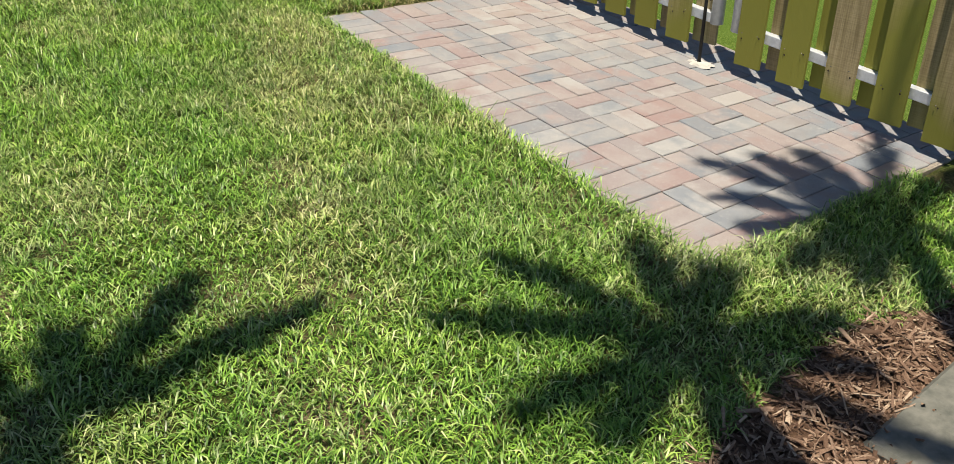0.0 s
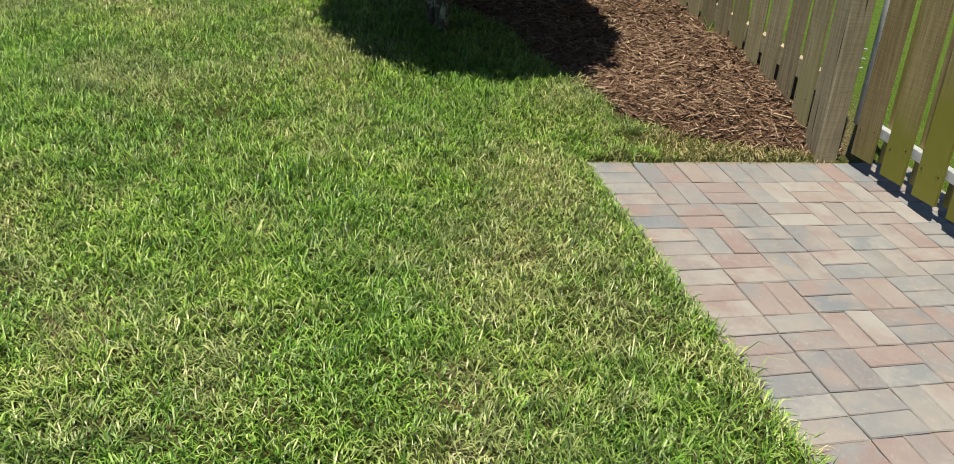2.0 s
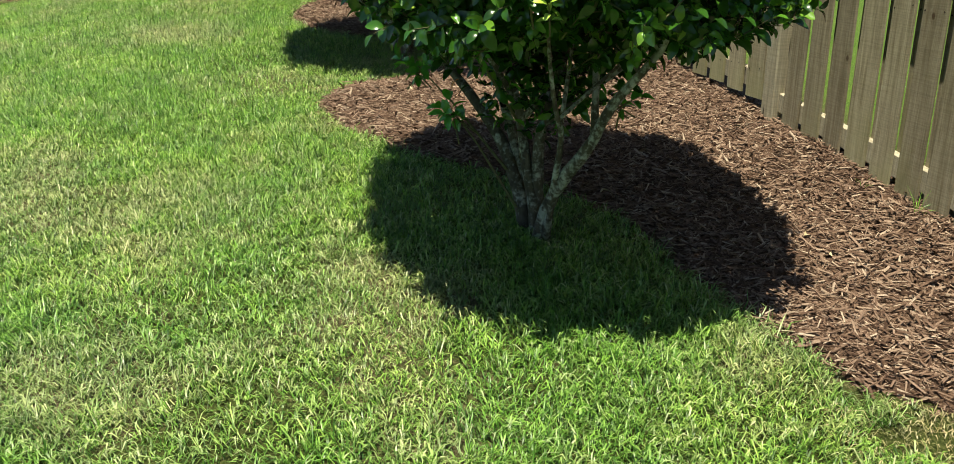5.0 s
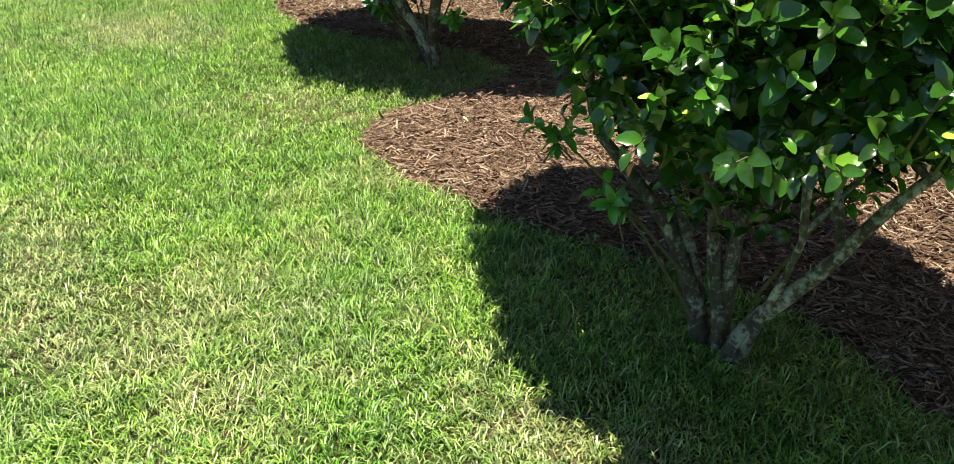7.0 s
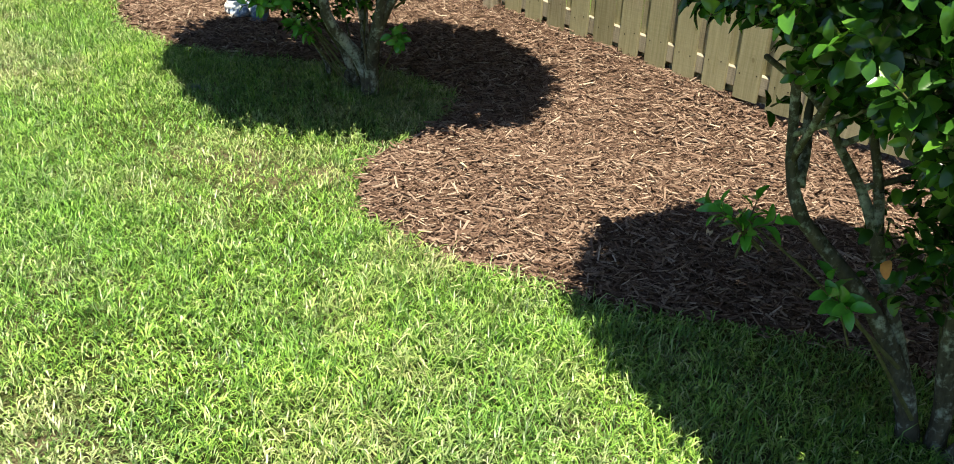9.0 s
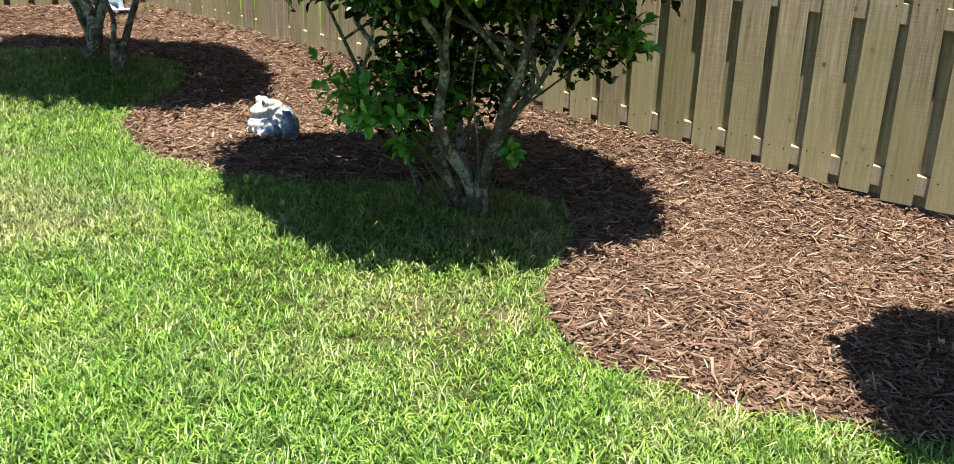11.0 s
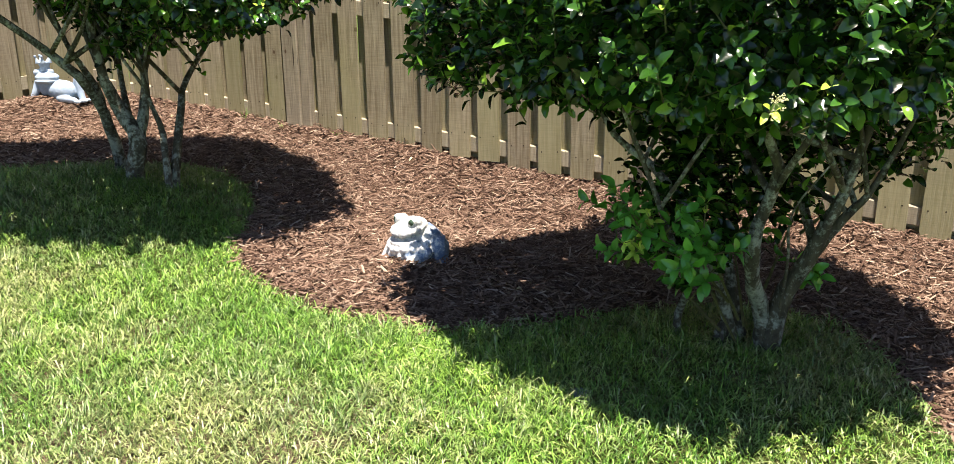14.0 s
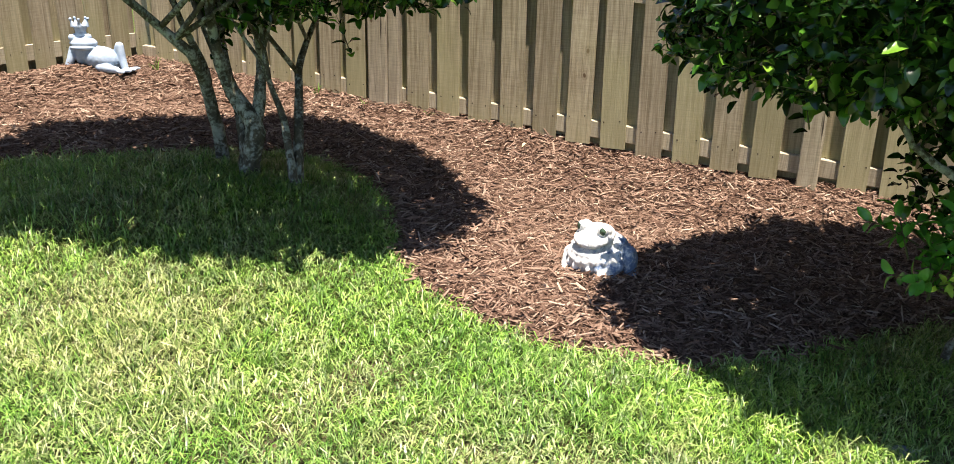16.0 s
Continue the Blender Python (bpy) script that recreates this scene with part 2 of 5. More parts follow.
def make_frog():
    """White paint worn in patches over blue-grey; the rear is left blue."""
    k = Mat("worn_frog_paint", 0.6, 0.35)
    sp = k.node("ShaderNodeSeparateXYZ")
    k.t.links.new(k.co.outputs["Object"], sp.inputs[0])
    n = k.math("ADD", k.math("MULTIPLY", k.noise(22, 4.0, 0.65), 1.3), -0.15)
    rear = k.math("SUBTRACT", k.math("MULTIPLY", sp.outputs[0], 1.6), k.math("MULTIPLY", sp.outputs[1], 1.0))
    low = k.math("MULTIPLY", k.math("SUBTRACT", sp.outputs[2], 0.10), 0.9)
    f = k.math("ADD", k.math("ADD", n, 0.05), k.math("ADD", rear, low))
    c = k.ramp(f, [(0.34, (0.085, 0.14, 0.24)), (0.42, (0.17, 0.235, 0.33)), (0.47, (0.37, 0.41, 0.44)), (0.56, (0.55, 0.56, 0.54))])
    crack = k.noise(70, 4.0, 0.7)
    c = k.mix(k.ramp(crack, [(0.34, (0.75, 0.75, 0.75)), (0.46, (0, 0, 0))]), c, (0.19, 0.23, 0.27))
    k.color(c)
    k.bump(n, 0.6, 0.006)
    return k.m


def make_plain(name, lo, hi, scale, rough=0.8, metal=0.0, bump=0.3, spec=0.3):
    k = Mat(name, rough, spec)
    n = k.noise(scale, 5.0, 0.65)
    k.color(k.ramp(n, [(0.3, lo), (0.7, hi)]))
    k.b.inputs["Metallic"].default_value = metal
    k.bump(n, bump, 0.004)
    return k.m


GRASS, DRYGRASS = make_grass("grass_blade", -0.04, (0.755, 0.975, 0.86)), make_grass("dry_grass_blade", 0.3)
LYING = make_grass("lying_grass_blade", 0.035, (0.89, 1.04, 0.97))
SOIL, CHIP, MULCH, PAVER = make_soil(), make_mulch(True), make_mulch(False), make_paver()
PICKET = make_wood("weathered_picket", (0.252, 0.216, 0.146), (0.428, 0.385, 0.282), 0.5)
POSTWOOD = make_wood("weathered_post", (0.30, 0.265, 0.20), (0.45, 0.41, 0.32), 0.1)
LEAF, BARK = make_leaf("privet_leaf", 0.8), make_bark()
# paler young shoots, brightened further: sun on them is put into the leaf colour
SUNLITSHOOT = make_leaf("sunlit_shoot_leaf", 2.9)
YOUNG = make_plain("young_leaf", (0.20, 0.36, 0.03), (0.38, 0.50, 0.07), 60, 0.4)
AUTUMN = make_plain("orange_leaf", (0.45, 0.16, 0.03), (0.60, 0.27, 0.06), 60, 0.45)
STRAW = make_plain("fallen_leaf", (0.32, 0.24, 0.13), (0.55, 0.46, 0.30), 70, 0.7)
CONCRETE = make_plain("concrete", (0.32, 0.31, 0.29), (0.46, 0.45, 0.42), 30)
OLDCONCRETE = make_plain("old_concrete", (0.07, 0.075, 0.066), (0.14, 0.14, 0.125), 24)
SAND = make_plain("joint_sand", (0.10, 0.088, 0.075), (0.30, 0.27, 0.23), 120)
GALV = make_plain("galvanised_steel", (0.42, 0.46, 0.51), (0.60, 0.64, 0.69), 40, 0.36, 0.35, 0.05, 0.6)
SCREW = make_plain("dull_screw", (0.10, 0.095, 0.085), (0.20, 0.19, 0.17), 60, 0.5, 0.5, 0.1)
BLACK = make_plain("black_steel", (0.012, 0.012, 0.013), (0.03, 0.03, 0.03), 60, 0.5, 0.4, 0.1)
NAIL = make_plain("rusty_nail", (0.03, 0.022, 0.018), (0.07, 0.05, 0.035), 90, 0.6, 0.3)
EYE = make_plain("painted_eye", (0.02, 0.045, 0.03), (0.06, 0.10, 0.06), 60, 0.12, 0.0, 0.05, 0.6)
FROGPAINT = make_frog()
BLUESTONE = make_plain("blue_statue", (0.22, 0.30, 0.40), (0.38, 0.47, 0.56), 14, 0.7, 0.0, 0.4)
TWIG = make_plain("twig_bark", (0.05, 0.045, 0.02), (0.11, 0.12, 0.04), 60)
CREAM = make_plain("flower_bud", (0.45, 0.45, 0.18), (0.62, 0.60, 0.34), 80)
PALMLEAF = make_plain("palm_leaf", (0.04, 0.10, 0.02), (0.09, 0.17, 0.04), 8, 0.5)


# ---- plan ----
FX, FS = 3.09, -0.054          # fence line: x = FX + FS * y
FENCE_END, FENCE_START = 13.15, 0.2
GA = (0.44699, 0.08805, 0.33359, -0.18366, 0.03724, -0.05879)
BED = [(3.4, 4.02), (2.70, 4.0), (2.41, 4.03), (2.20, 4.08), (1.99, 4.20), (1.88, 4.47), (1.82, 4.65), (1.75, 4.9), (1.74, 5.12), (1.68, 5.40),
       (1.48, 5.72), (1.30, 5.87), (1.11, 6.0), (0.95, 6.17), (0.84, 6.33), (0.71, 6.52), (0.63, 6.74), (0.60, 6.95), (0.67, 7.12),
       (0.78, 7.28), (0.95, 7.41), (1.14, 7.50), (1.38, 7.63), (1.54, 7.80), (1.60, 8.0), (1.57, 8.2), (1.48, 8.36), (1.31, 8.48),
       (1.11, 8.62), (0.85, 8.80), (0.62, 8.99), (0.55, 9.21), (0.49, 9.43), (0.52, 9.67), (0.59, 9.94), (0.73, 10.12), (0.90, 10.24),
       (1.14, 10.43), (1.38, 10.73), (1.50, 11.01), (1.43, 11.22), (1.19, 11.46), (0.90, 11.86), (0.67, 12.27), (0.35, 12.44), (-0.3, 12.5),
       (-2.5, 12.5), (-2.5, 14.0), (3.4, 14.0)]
BED_LOW = [(0.9, 0.78), (1.23, 0.93), (1.37, 0.98), (1.56, 1.03), (1.74, 1.06), (2.01, 1.08), (2.31, 1.02), (2.7, 1.02), (3.4, 1.0), (3.4, -1.5), (0.6, -1.5), (0.55, 0.2)]
PAT_O = (1.710, 3.831)         # the patio's far corner by the lawn
PAT_U, PAT_V = (0.9964, 0.0846), (0.0277, -0.9996)   # its axes: across, and along towards the start
CELL_U, CELL_V = 0.1977, 0.1831
PAT_NU, PAT_NV = 8, 13


def inside(poly, x, y):
    """Which of the points lie in the polygon (arrays)."""
    x, y = np.asarray(x, float), np.asarray(y, float)
    r = np.zeros(x.shape, bool)
    for (x0, y0), (x1, y1) in zip(poly, poly[1:] + poly[:1]):
        hit = (y0 > y) != (y1 > y)
        r ^= hit & (x < (x1 - x0) * (y - y0) / (y1 - y0 + 1e-12) + x0)
    return r


def edge_distance(poly, x, y):
    x, y = np.asarray(x, float), np.asarray(y, float)
    best = np.full(x.shape, 1e9)
    for (x0, y0), (x1, y1) in zip(poly, poly[1:] + poly[:1]):
        dx, dy = x1 - x0, y1 - y0
        t = np.clip(((x - x0) * dx + (y - y0) * dy) / (dx * dx + dy * dy), 0, 1)
        best = np.minimum(best, np.hypot(x - x0 - t * dx, y - y0 - t * dy))
    return best


def pat_xy(u, v):
    """Patio coordinates (across from the lawn, along towards the start) to the plan."""
    return PAT_O[0] + u * PAT_U[0] + v * PAT_V[0], PAT_O[1] + u * PAT_U[1] + v * PAT_V[1]


def pat_uv(x, y):
    dx, dy = x - PAT_O[0], y - PAT_O[1]
    det = PAT_U[0] * PAT_V[1] - PAT_U[1] * PAT_V[0]
    return (dx * PAT_V[1] - dy * PAT_V[0]) / det, (PAT_U[0] * dy - PAT_U[1] * dx) / det


def pat_z(x, y):
    return -0.0243 - 0.0520 * x + 0.0740 * y


def lawn_z(x, y):
    """The lawn's own gentle fall."""
    x, y = np.clip(x, -3.2, 2.9), np.clip(y, -0.5, 13.4)
    u, v = x / 3, (y - 6) / 4
    z = GA[0] + GA[1] * u + GA[2] * v + GA[3] * u * u + GA[4] * u * v + GA[5] * v * v
    df = FX + FS * y - x
    t = np.clip((0.85 - df) / 0.85, 0, 1)
    z = z + 0.16 * t * t * np.clip((y - 3.6) / 1.2, 0, 1)
    tb = np.clip((y - 12.2) / 0.9, 0, 1)
    z = z + 0.14 * tb * tb * (1 - t * t)
    # a hollow in the bed by the statue, a low mound under the far shrub
    z = z - 0.095 * np.exp(-((x - 1.85) / 0.65) ** 2 / 2 - ((y - 9.7) / 0.85) ** 2 / 2)
    return z + 0.14 * np.exp(-((x - 0.75) ** 2 + (y - 11.0) ** 2) / 0.605)


def ground_z(x, y):
    """Lawn and bed surface, sunk under the patio."""
    z = lawn_z(x, y) + 0.006 * np.sin(3.1 * x + 1.7 * y) * np.sin(2.3 * y - 1.1 * x)
    u, v = pat_uv(x, y)
    w, l = PAT_NU * CELL_U, PAT_NV * CELL_V
    near = np.clip(1 - np.maximum(np.maximum(-u, u - w), np.maximum(-v, v - l)) / 0.45, 0, 1)
    z = z + (pat_z(x, y) + 0.012 - z) * near * near * (3 - 2 * near)
    deep = np.clip(np.minimum(np.minimum(u, w - u), np.minimum(v, l - v)) / 0.05 + 0.5, 0, 1)
    z = z - 0.09 * deep
    return z


# ---- builders ----
def mesh_of(name, verts, faces, mat, smooth=False):
    me = bpy.data.meshes.new(name)
    me.from_pydata([tuple(v) for v in verts], [], faces)
    me.materials.append(mat)
    if smooth:
        me.polygons.foreach_set("use_smooth", [True] * len(me.polygons))
    me.update()
    return me


def raw_mesh(name, verts, sizes, loops, mat, smooth=False):
    """A large mesh from arrays."""
    me = bpy.data.meshes.new(name)
    me.vertices.add(len(verts))
    me.vertices.foreach_set("co", np.asarray(verts, np.float32).ravel())
    me.loops.add(len(loops))
    me.loops.foreach_set("vertex_index", np.asarray(loops, np.int32))
    me.polygons.add(len(sizes))
    me.polygons.foreach_set("loop_start", np.concatenate([[0], np.cumsum(sizes)[:-1]]).astype(np.int32))
    me.materials.append(mat)
    if smooth:
        me.polygons.foreach_set("use_smooth", np.ones(len(sizes), bool))
    me.update(calc_edges=True)
    return me


def part(name, bm, material, parent, label=""):
    """Links a bmesh or a mesh as one object under a thing or a part."""
    if isinstance(bm, bmesh.types.BMesh):
        me = bpy.data.meshes.new(name)
        bm.to_mesh(me)
        bm.free()
        me.materials.append(material)
    else:
        me = bm
    ob = new(name, me)
    ob.parent = parent
    return tagged(ob, label)


def box(bm, size, at, turn=0.0, bevel=0.0):
    r = bmesh.ops.create_cube(bm, size=1.0)
    bmesh.ops.scale(bm, vec=size, verts=r["verts"])
    if bevel:
        ed = {e for v in r["verts"] for e in v.link_edges}
        o = bmesh.ops.bevel(bm, geom=list(ed), offset=bevel, segments=1, affect="EDGES")
        vs = o["verts"]
    else:
        vs = r["verts"]
    bmesh.ops.rotate(bm, verts=vs, cent=(0, 0, 0), matrix=Matrix.Rotation(turn, 3, "Z"))
    bmesh.ops.translate(bm, verts=vs, vec=at)
    return vs


def tube(points, radii, sides=8, wob=0.0, seed=0):
    """Vertices and faces of a tapered tube along points."""
    rnd = random.Random(seed)
    vs, fs = [], []
    pts = [Vector(p) for p in points]
    ref = Vector((0.31, 0.95, 0.05)).normalized()
    for i, p in enumerate(pts):
        d = (pts[min(i + 1, len(pts) - 1)] - pts[max(i - 1, 0)]).normalized()
        a = d.cross(ref).normalized()
        b = d.cross(a)
        for k in range(sides):
            an = 2 * math.pi * k / sides
            r = radii[i] * (1 + wob * rnd.uniform(-1, 1))
            vs.append(p + (a * math.cos(an) + b * math.sin(an)) * r)
    for i in range(len(pts) - 1):
        for k in range(sides):
            k2 = (k + 1) % sides
            fs.append((i * sides + k, i * sides + k2, (i + 1) * sides + k2, (i + 1) * sides + k))
    fs.append(tuple(range(sides))[::-1])
    fs.append(tuple((len(pts) - 1) * sides + k for k in range(sides)))
    return vs, fs


def smooth_line(points, n):
    """n points along a smooth curve through the given ones."""
    pts = [Vector(p) for p in points]
    pts = [pts[0] * 2 - pts[1]] + pts + [pts[-1] * 2 - pts[-2]]
    out = []
    m = len(pts) - 3
    for i in range(n):
        s = i / (n - 1) * m
        k = min(int(s), m - 1)
        f = s - k
        a, b, c, d = pts[k:k + 4]
        out.append(0.5 * ((2 * b) + (c - a) * f + (2 * a - 5 * b + 4 * c - d) * f * f + (3 * b - a - 3 * c + d) * f ** 3))
    return out


# ---- ground ----
def build_ground():
    far = np.array([4, 8, 16, 35, 80, 200, 600.0])
    xs = np.concatenate([-5 - far[::-1], np.arange(-5, 6.001, 0.08), 6 + far])
    ys = np.concatenate([-3 - far[::-1], np.arange(-3, 16.001, 0.08), 16 + far])
    X, Y = np.meshgrid(xs, ys)
    Z = ground_z(X, Y)
    nx, ny = len(xs), len(ys)
    i = np.arange(nx * ny).reshape(ny, nx)
    q = np.stack([i[:-1, :-1], i[:-1, 1:], i[1:, 1:], i[1:, :-1]], -1).reshape(-1, 4)
    me = raw_mesh("ground", np.stack([X, Y, Z], -1).reshape(-1, 3), np.full(len(q), 4), q.ravel(), SOIL, True)
    tagged(new("ground", me), "mown lawn soil with patchy thatch under the grass", "ground", kind="structure")


def build_bed(name, poly, x0, x1, y0, y1, label, step=0.05):
    xs, ys = np.arange(x0, x1, step), np.arange(y0, y1, step)
    X, Y = np.meshgrid(xs, ys)
    ins = inside(poly, X, Y)
    dist = edge_distance(poly, X, Y)
    Z = ground_z(X, Y) + np.where(ins, 0.018 * np.minimum(dist / 0.1, 1) + 0.004, -0.02)
    Z += np.where(ins, 0.010 * np.sin(7 * X + 3 * Y) * np.sin(5 * Y - 4 * X), 0)
    i = np.arange(X.size).reshape(X.shape)
    keep = (ins | (dist < step)).ravel()
    q = np.stack([i[:-1, :-1], i[:-1, 1:], i[1:, 1:], i[1:, :-1]], -1).reshape(-1, 4)
    q = q[keep[q].all(1)]
    used, inv = np.unique(q, return_inverse=True)
    V = np.stack([X, Y, Z], -1).reshape(-1, 3)[used]
    me = raw_mesh(name, V, np.full(len(q), 4), inv.ravel(), MULCH, True)
    tagged(new(name, me), label, "mulch bed", kind="structure")


def bed_top(poly, x, y):
    return ground_z(x, y) + 0.004 + 0.018 * np.minimum(edge_distance(poly, x, y) / 0.1, 1) + 0.010 * np.sin(7 * x + 3 * y) * np.sin(5 * y - 4 * x)


def build_chips(name, poly, x0, x1, y0, y1, per_m2, label, seed):
    """Shredded bark: flat bent slivers lying over each other."""
    rng = np.random.default_rng(seed)
    n = int(per_m2 * (x1 - x0) * (y1 - y0))
    x, y = rng.uniform(x0, x1, n), rng.uniform(y0, y1, n)
    ok = inside(poly, x, y) & (x < FX + FS * y - 0.01)
    ok |= (~inside(poly, x, y)) & (edge_distance(poly, x, y) < 0.05) & (rng.random(n) < 0.12)
    x, y = x[ok], y[ok]
    n = len(x)
    L = np.clip(rng.lognormal(-3.62, 0.55, n), 0.011, 0.095)
    W = np.clip(L * rng.uniform(0.10, 0.31, n), 0.0028, 0.0115)
    T = W * rng.uniform(0.18, 0.40, n)
    yaw, pit, rol = rng.uniform(0, 2 * np.pi, n), rng.normal(0, 0.27, n), rng.normal(0, 0.45, n)
    z = bed_top(poly, x, y) + rng.uniform(0.0, 0.017, n)
    # section: two ends, each of three corners, the width differing from end to end
    wd = np.stack([rng.uniform(0.5, 1.0, n), rng.uniform(0.2, 1.0, n)], 1)
    skew = np.stack([rng.normal(0, 0.11, n), rng.normal(0, 0.11, n)], 1) * L[:, None]
    cor = np.array([(-0.5, -0.6), (-0.12, 0.5), (0.5, -0.5)])
    P = np.empty((n, 2, 3, 3))
    P[..., 0] = (L[:, None] * np.array([-0.5, 0.5]))[:, :, None] + rng.uniform(-0.08, 0.08, (n, 2, 3)) * L[:, None, None]
    P[..., 1] = (W[:, None] * wd)[:, :, None] * cor[:, 0] + skew[:, :, None]
    P[..., 2] = T[:, None, None] * cor[:, 1]
    P = P.reshape(n, 6, 3)

    def rot(a, i, j):
        c, s = np.cos(a)[:, None], np.sin(a)[:, None]
        p, q = P[:, :, i].copy(), P[:, :, j].copy()
        P[:, :, i], P[:, :, j] = c * p - s * q, s * p + c * q
    rot(rol, 1, 2)
    rot(pit, 0, 2)
    rot(yaw, 0, 1)
    P += np.stack([x, y, z], -1)[:, None]
    quads = [(k, k + 1, k + 4, k + 3) for k in (0, 1)]
    Q = np.array(quads)[:, ::-1]
    loops = (np.arange(n)[:, None, None] * 6 + Q[None]).reshape(-1)
    me = raw_mesh(name, P.reshape(-1, 3), np.full(n * len(quads), 4), loops, CHIP)
    tagged(new(name, me), label, "mulch", kind="stuff")


def build_grass(name, x0, x1, y0, y1, per_m2, label, seed, lo=0.032, hi=0.082, keep=None, mat=None, lying=0.30):
    """Broad short blades, bent and leaning every way."""
    rng = np.random.default_rng(seed)
    n = int(per_m2 * (x1 - x0) * (y1 - y0))
    x, y = rng.uniform(x0, x1, n), rng.uniform(y0, y1, n)
    ok = ~inside(BED, x, y) & ~inside(BED_LOW, x, y)
    u, v = pat_uv(x, y)
    ok &= ~((u > 0.02 + 0.02 * np.sin(9 * v) + 0.015 * np.sin(23 * v)) & (u < PAT_NU * CELL_U + 0.6) & (v > 0.005) & (v < PAT_NV * CELL_V - 0.02))
    if keep is not None:
        ok &= keep(x, y)
    x, y = x[ok], y[ok]
    # thin spots
    thin = np.sin(2.1 * x + 0.6) * np.sin(1.7 * y + 1.0) + 0.6 * np.sin(5.3 * x - 2.2 * y) * np.sin(4.1 * y + 1.9 * x)
    spot = np.sin(17 * x + 3 * np.sin(5 * y)) * np.sin(15 * y + 3 * np.sin(6 * x))
    ok = rng.random(len(x)) > np.clip(0.45 * thin - 0.08, 0, 0.62) + np.clip(3.0 * spot - 2.2, 0, 0.5) * np.clip(thin + 0.5, 0, 1)
    x, y = x[ok], y[ok]
    n = len(x)
    h = rng.uniform(lo, hi, n) * (0.85 + 0.25 * np.sin(3 * x) * np.sin(2.3 * y)) * (0.9 + 0.4 * np.sin(41 * x + 4 * np.sin(9 * y)) * np.sin(37 * y + 4 * np.sin(11 * x)))
    lng = rng.random(n) < 0.04
    h[lng] *= 1.5
    w = rng.uniform(0.0009, 0.0021, n) * (1.25 if lying > 0.5 else 1.0)
    yaw = rng.uniform(0, 2 * np.pi, n)
    lean = np.abs(rng.normal(0.98, 0.42, n))
    flat = rng.random(n) < lying
    lean[flat] = rng.uniform(1.15, 1.45, flat.sum())
    z = ground_z(x, y) - 0.009 + np.where(flat, rng.uniform(0.004, 0.022, n), 0)
    dx, dy = np.cos(yaw), np.sin(yaw)
    sxn, syn = -dy, dx
    P = np.empty((n, 5, 3))
    bow = rng.normal(0, 0.09, n) * h
    up1, out1 = h * 0.55 * np.cos(lean * 0.55), h * 0.55 * np.sin(lean * 0.55)
    up2, out2 = up1 + h * 0.45 * np.cos(lean * 1.45), out1 + h * 0.45 * np.sin(lean * 1.45)
    for k, (o, uu, ww, sd) in enumerate(((0, 0, -0.7, 0), (0, 0, 0.7, 0), (out1, up1, 1.0, bow), (out2, np.maximum(up2, 0.006), 0.0, 0), (out1, up1, -1.0, bow))):
        P[:, k, 0] = x + dx * o + sxn * (w * ww + sd)
        P[:, k, 1] = y + dy * o + syn * (w * ww + sd)
        P[:, k, 2] = z + uu
    base = np.arange(n)[:, None] * 5
    loops = (base + np.array([0, 1, 2, 4, 4, 2, 3])).reshape(-1)
    sizes = np.tile([4, 3], n)
    me = raw_mesh(name, P.reshape(-1, 3), sizes, loops, mat or GRASS)
    tagged(new(name, me), label, "grass", kind="stuff")


build_ground()
build_bed("mulch_bed", BED, -2.4, 3.0, 3.9, 13.3, "bark mulch bed with a scalloped edge along the fence")
build_bed("mulch_bed", BED_LOW, 0.5, 3.3, -1.4, 1.2, "bark mulch bed beside the concrete slab")
build_chips("bark_mulch", BED, -1.0, 3.0, 3.9, 13.2, 9500, "brown shredded bark mulch over the bed", 3)
build_chips("bark_mulch", BED_LOW, 0.7, 2.9, 0.3, 1.2, 9500, "brown shredded bark mulch by the slab", 4)
near_lawn = lambda x, y: (x > 0.25 - 0.26 * y) & ~((y > 3.7) & (y < 4.25) & (x > 1.98 + 0.10 * np.sin(31 * y) + 0.06 * np.sin(57 * x)))
build_grass("lawn_grass", -2.8, 2.9, 0.6, 12.2, 11000, "short bright green lawn grass with upright blades", 5, 0.038, 0.088, keep=near_lawn, lying=0.05)
build_grass("lying_grass", -2.8, 2.9, 0.6, 12.2, 8200, "flattened yellow-green grass blades and thatch in the lawn", 15, 0.04, 0.09, keep=near_lawn, mat=LYING, lying=0.9)
build_grass("lawn_grass", -4.5, 1.0, 0.6, 13.6, 1800, "short bright green lawn grass away from the beds", 6, 0.03, 0.07, lambda x, y: ~near_lawn(x, y))
build_grass("dry_grass", 1.80, 2.93, 3.8, 4.14, 11000, "dry straw-coloured grass beside the gate post", 8, 0.025, 0.06, None, DRYGRASS)

# slab by the lower bed
bm = bmesh.new()
box(bm, (1.6, 2.2, 0.16), (0, 0, 0), 0.125, 0.012)
slab = part("concrete_slab", bm, OLDCONCRETE, None)
slab.location = (2.51, -0.20, -0.165)
tagged(slab, "grey concrete slab edge beside the mulch bed", "concrete slab", kind="structure")


# pale pavement beyond the fence
bm = bmesh.new()
box(bm, (2.6, 40.0, 0.10), (0, 0, 0), 0.054, 0.01)
walkway = part("pavement", bm, CONCRETE, None)
walkway.location = (7.2, 10.0, float(ground_z(7.2, 10.0)) + 0.0)
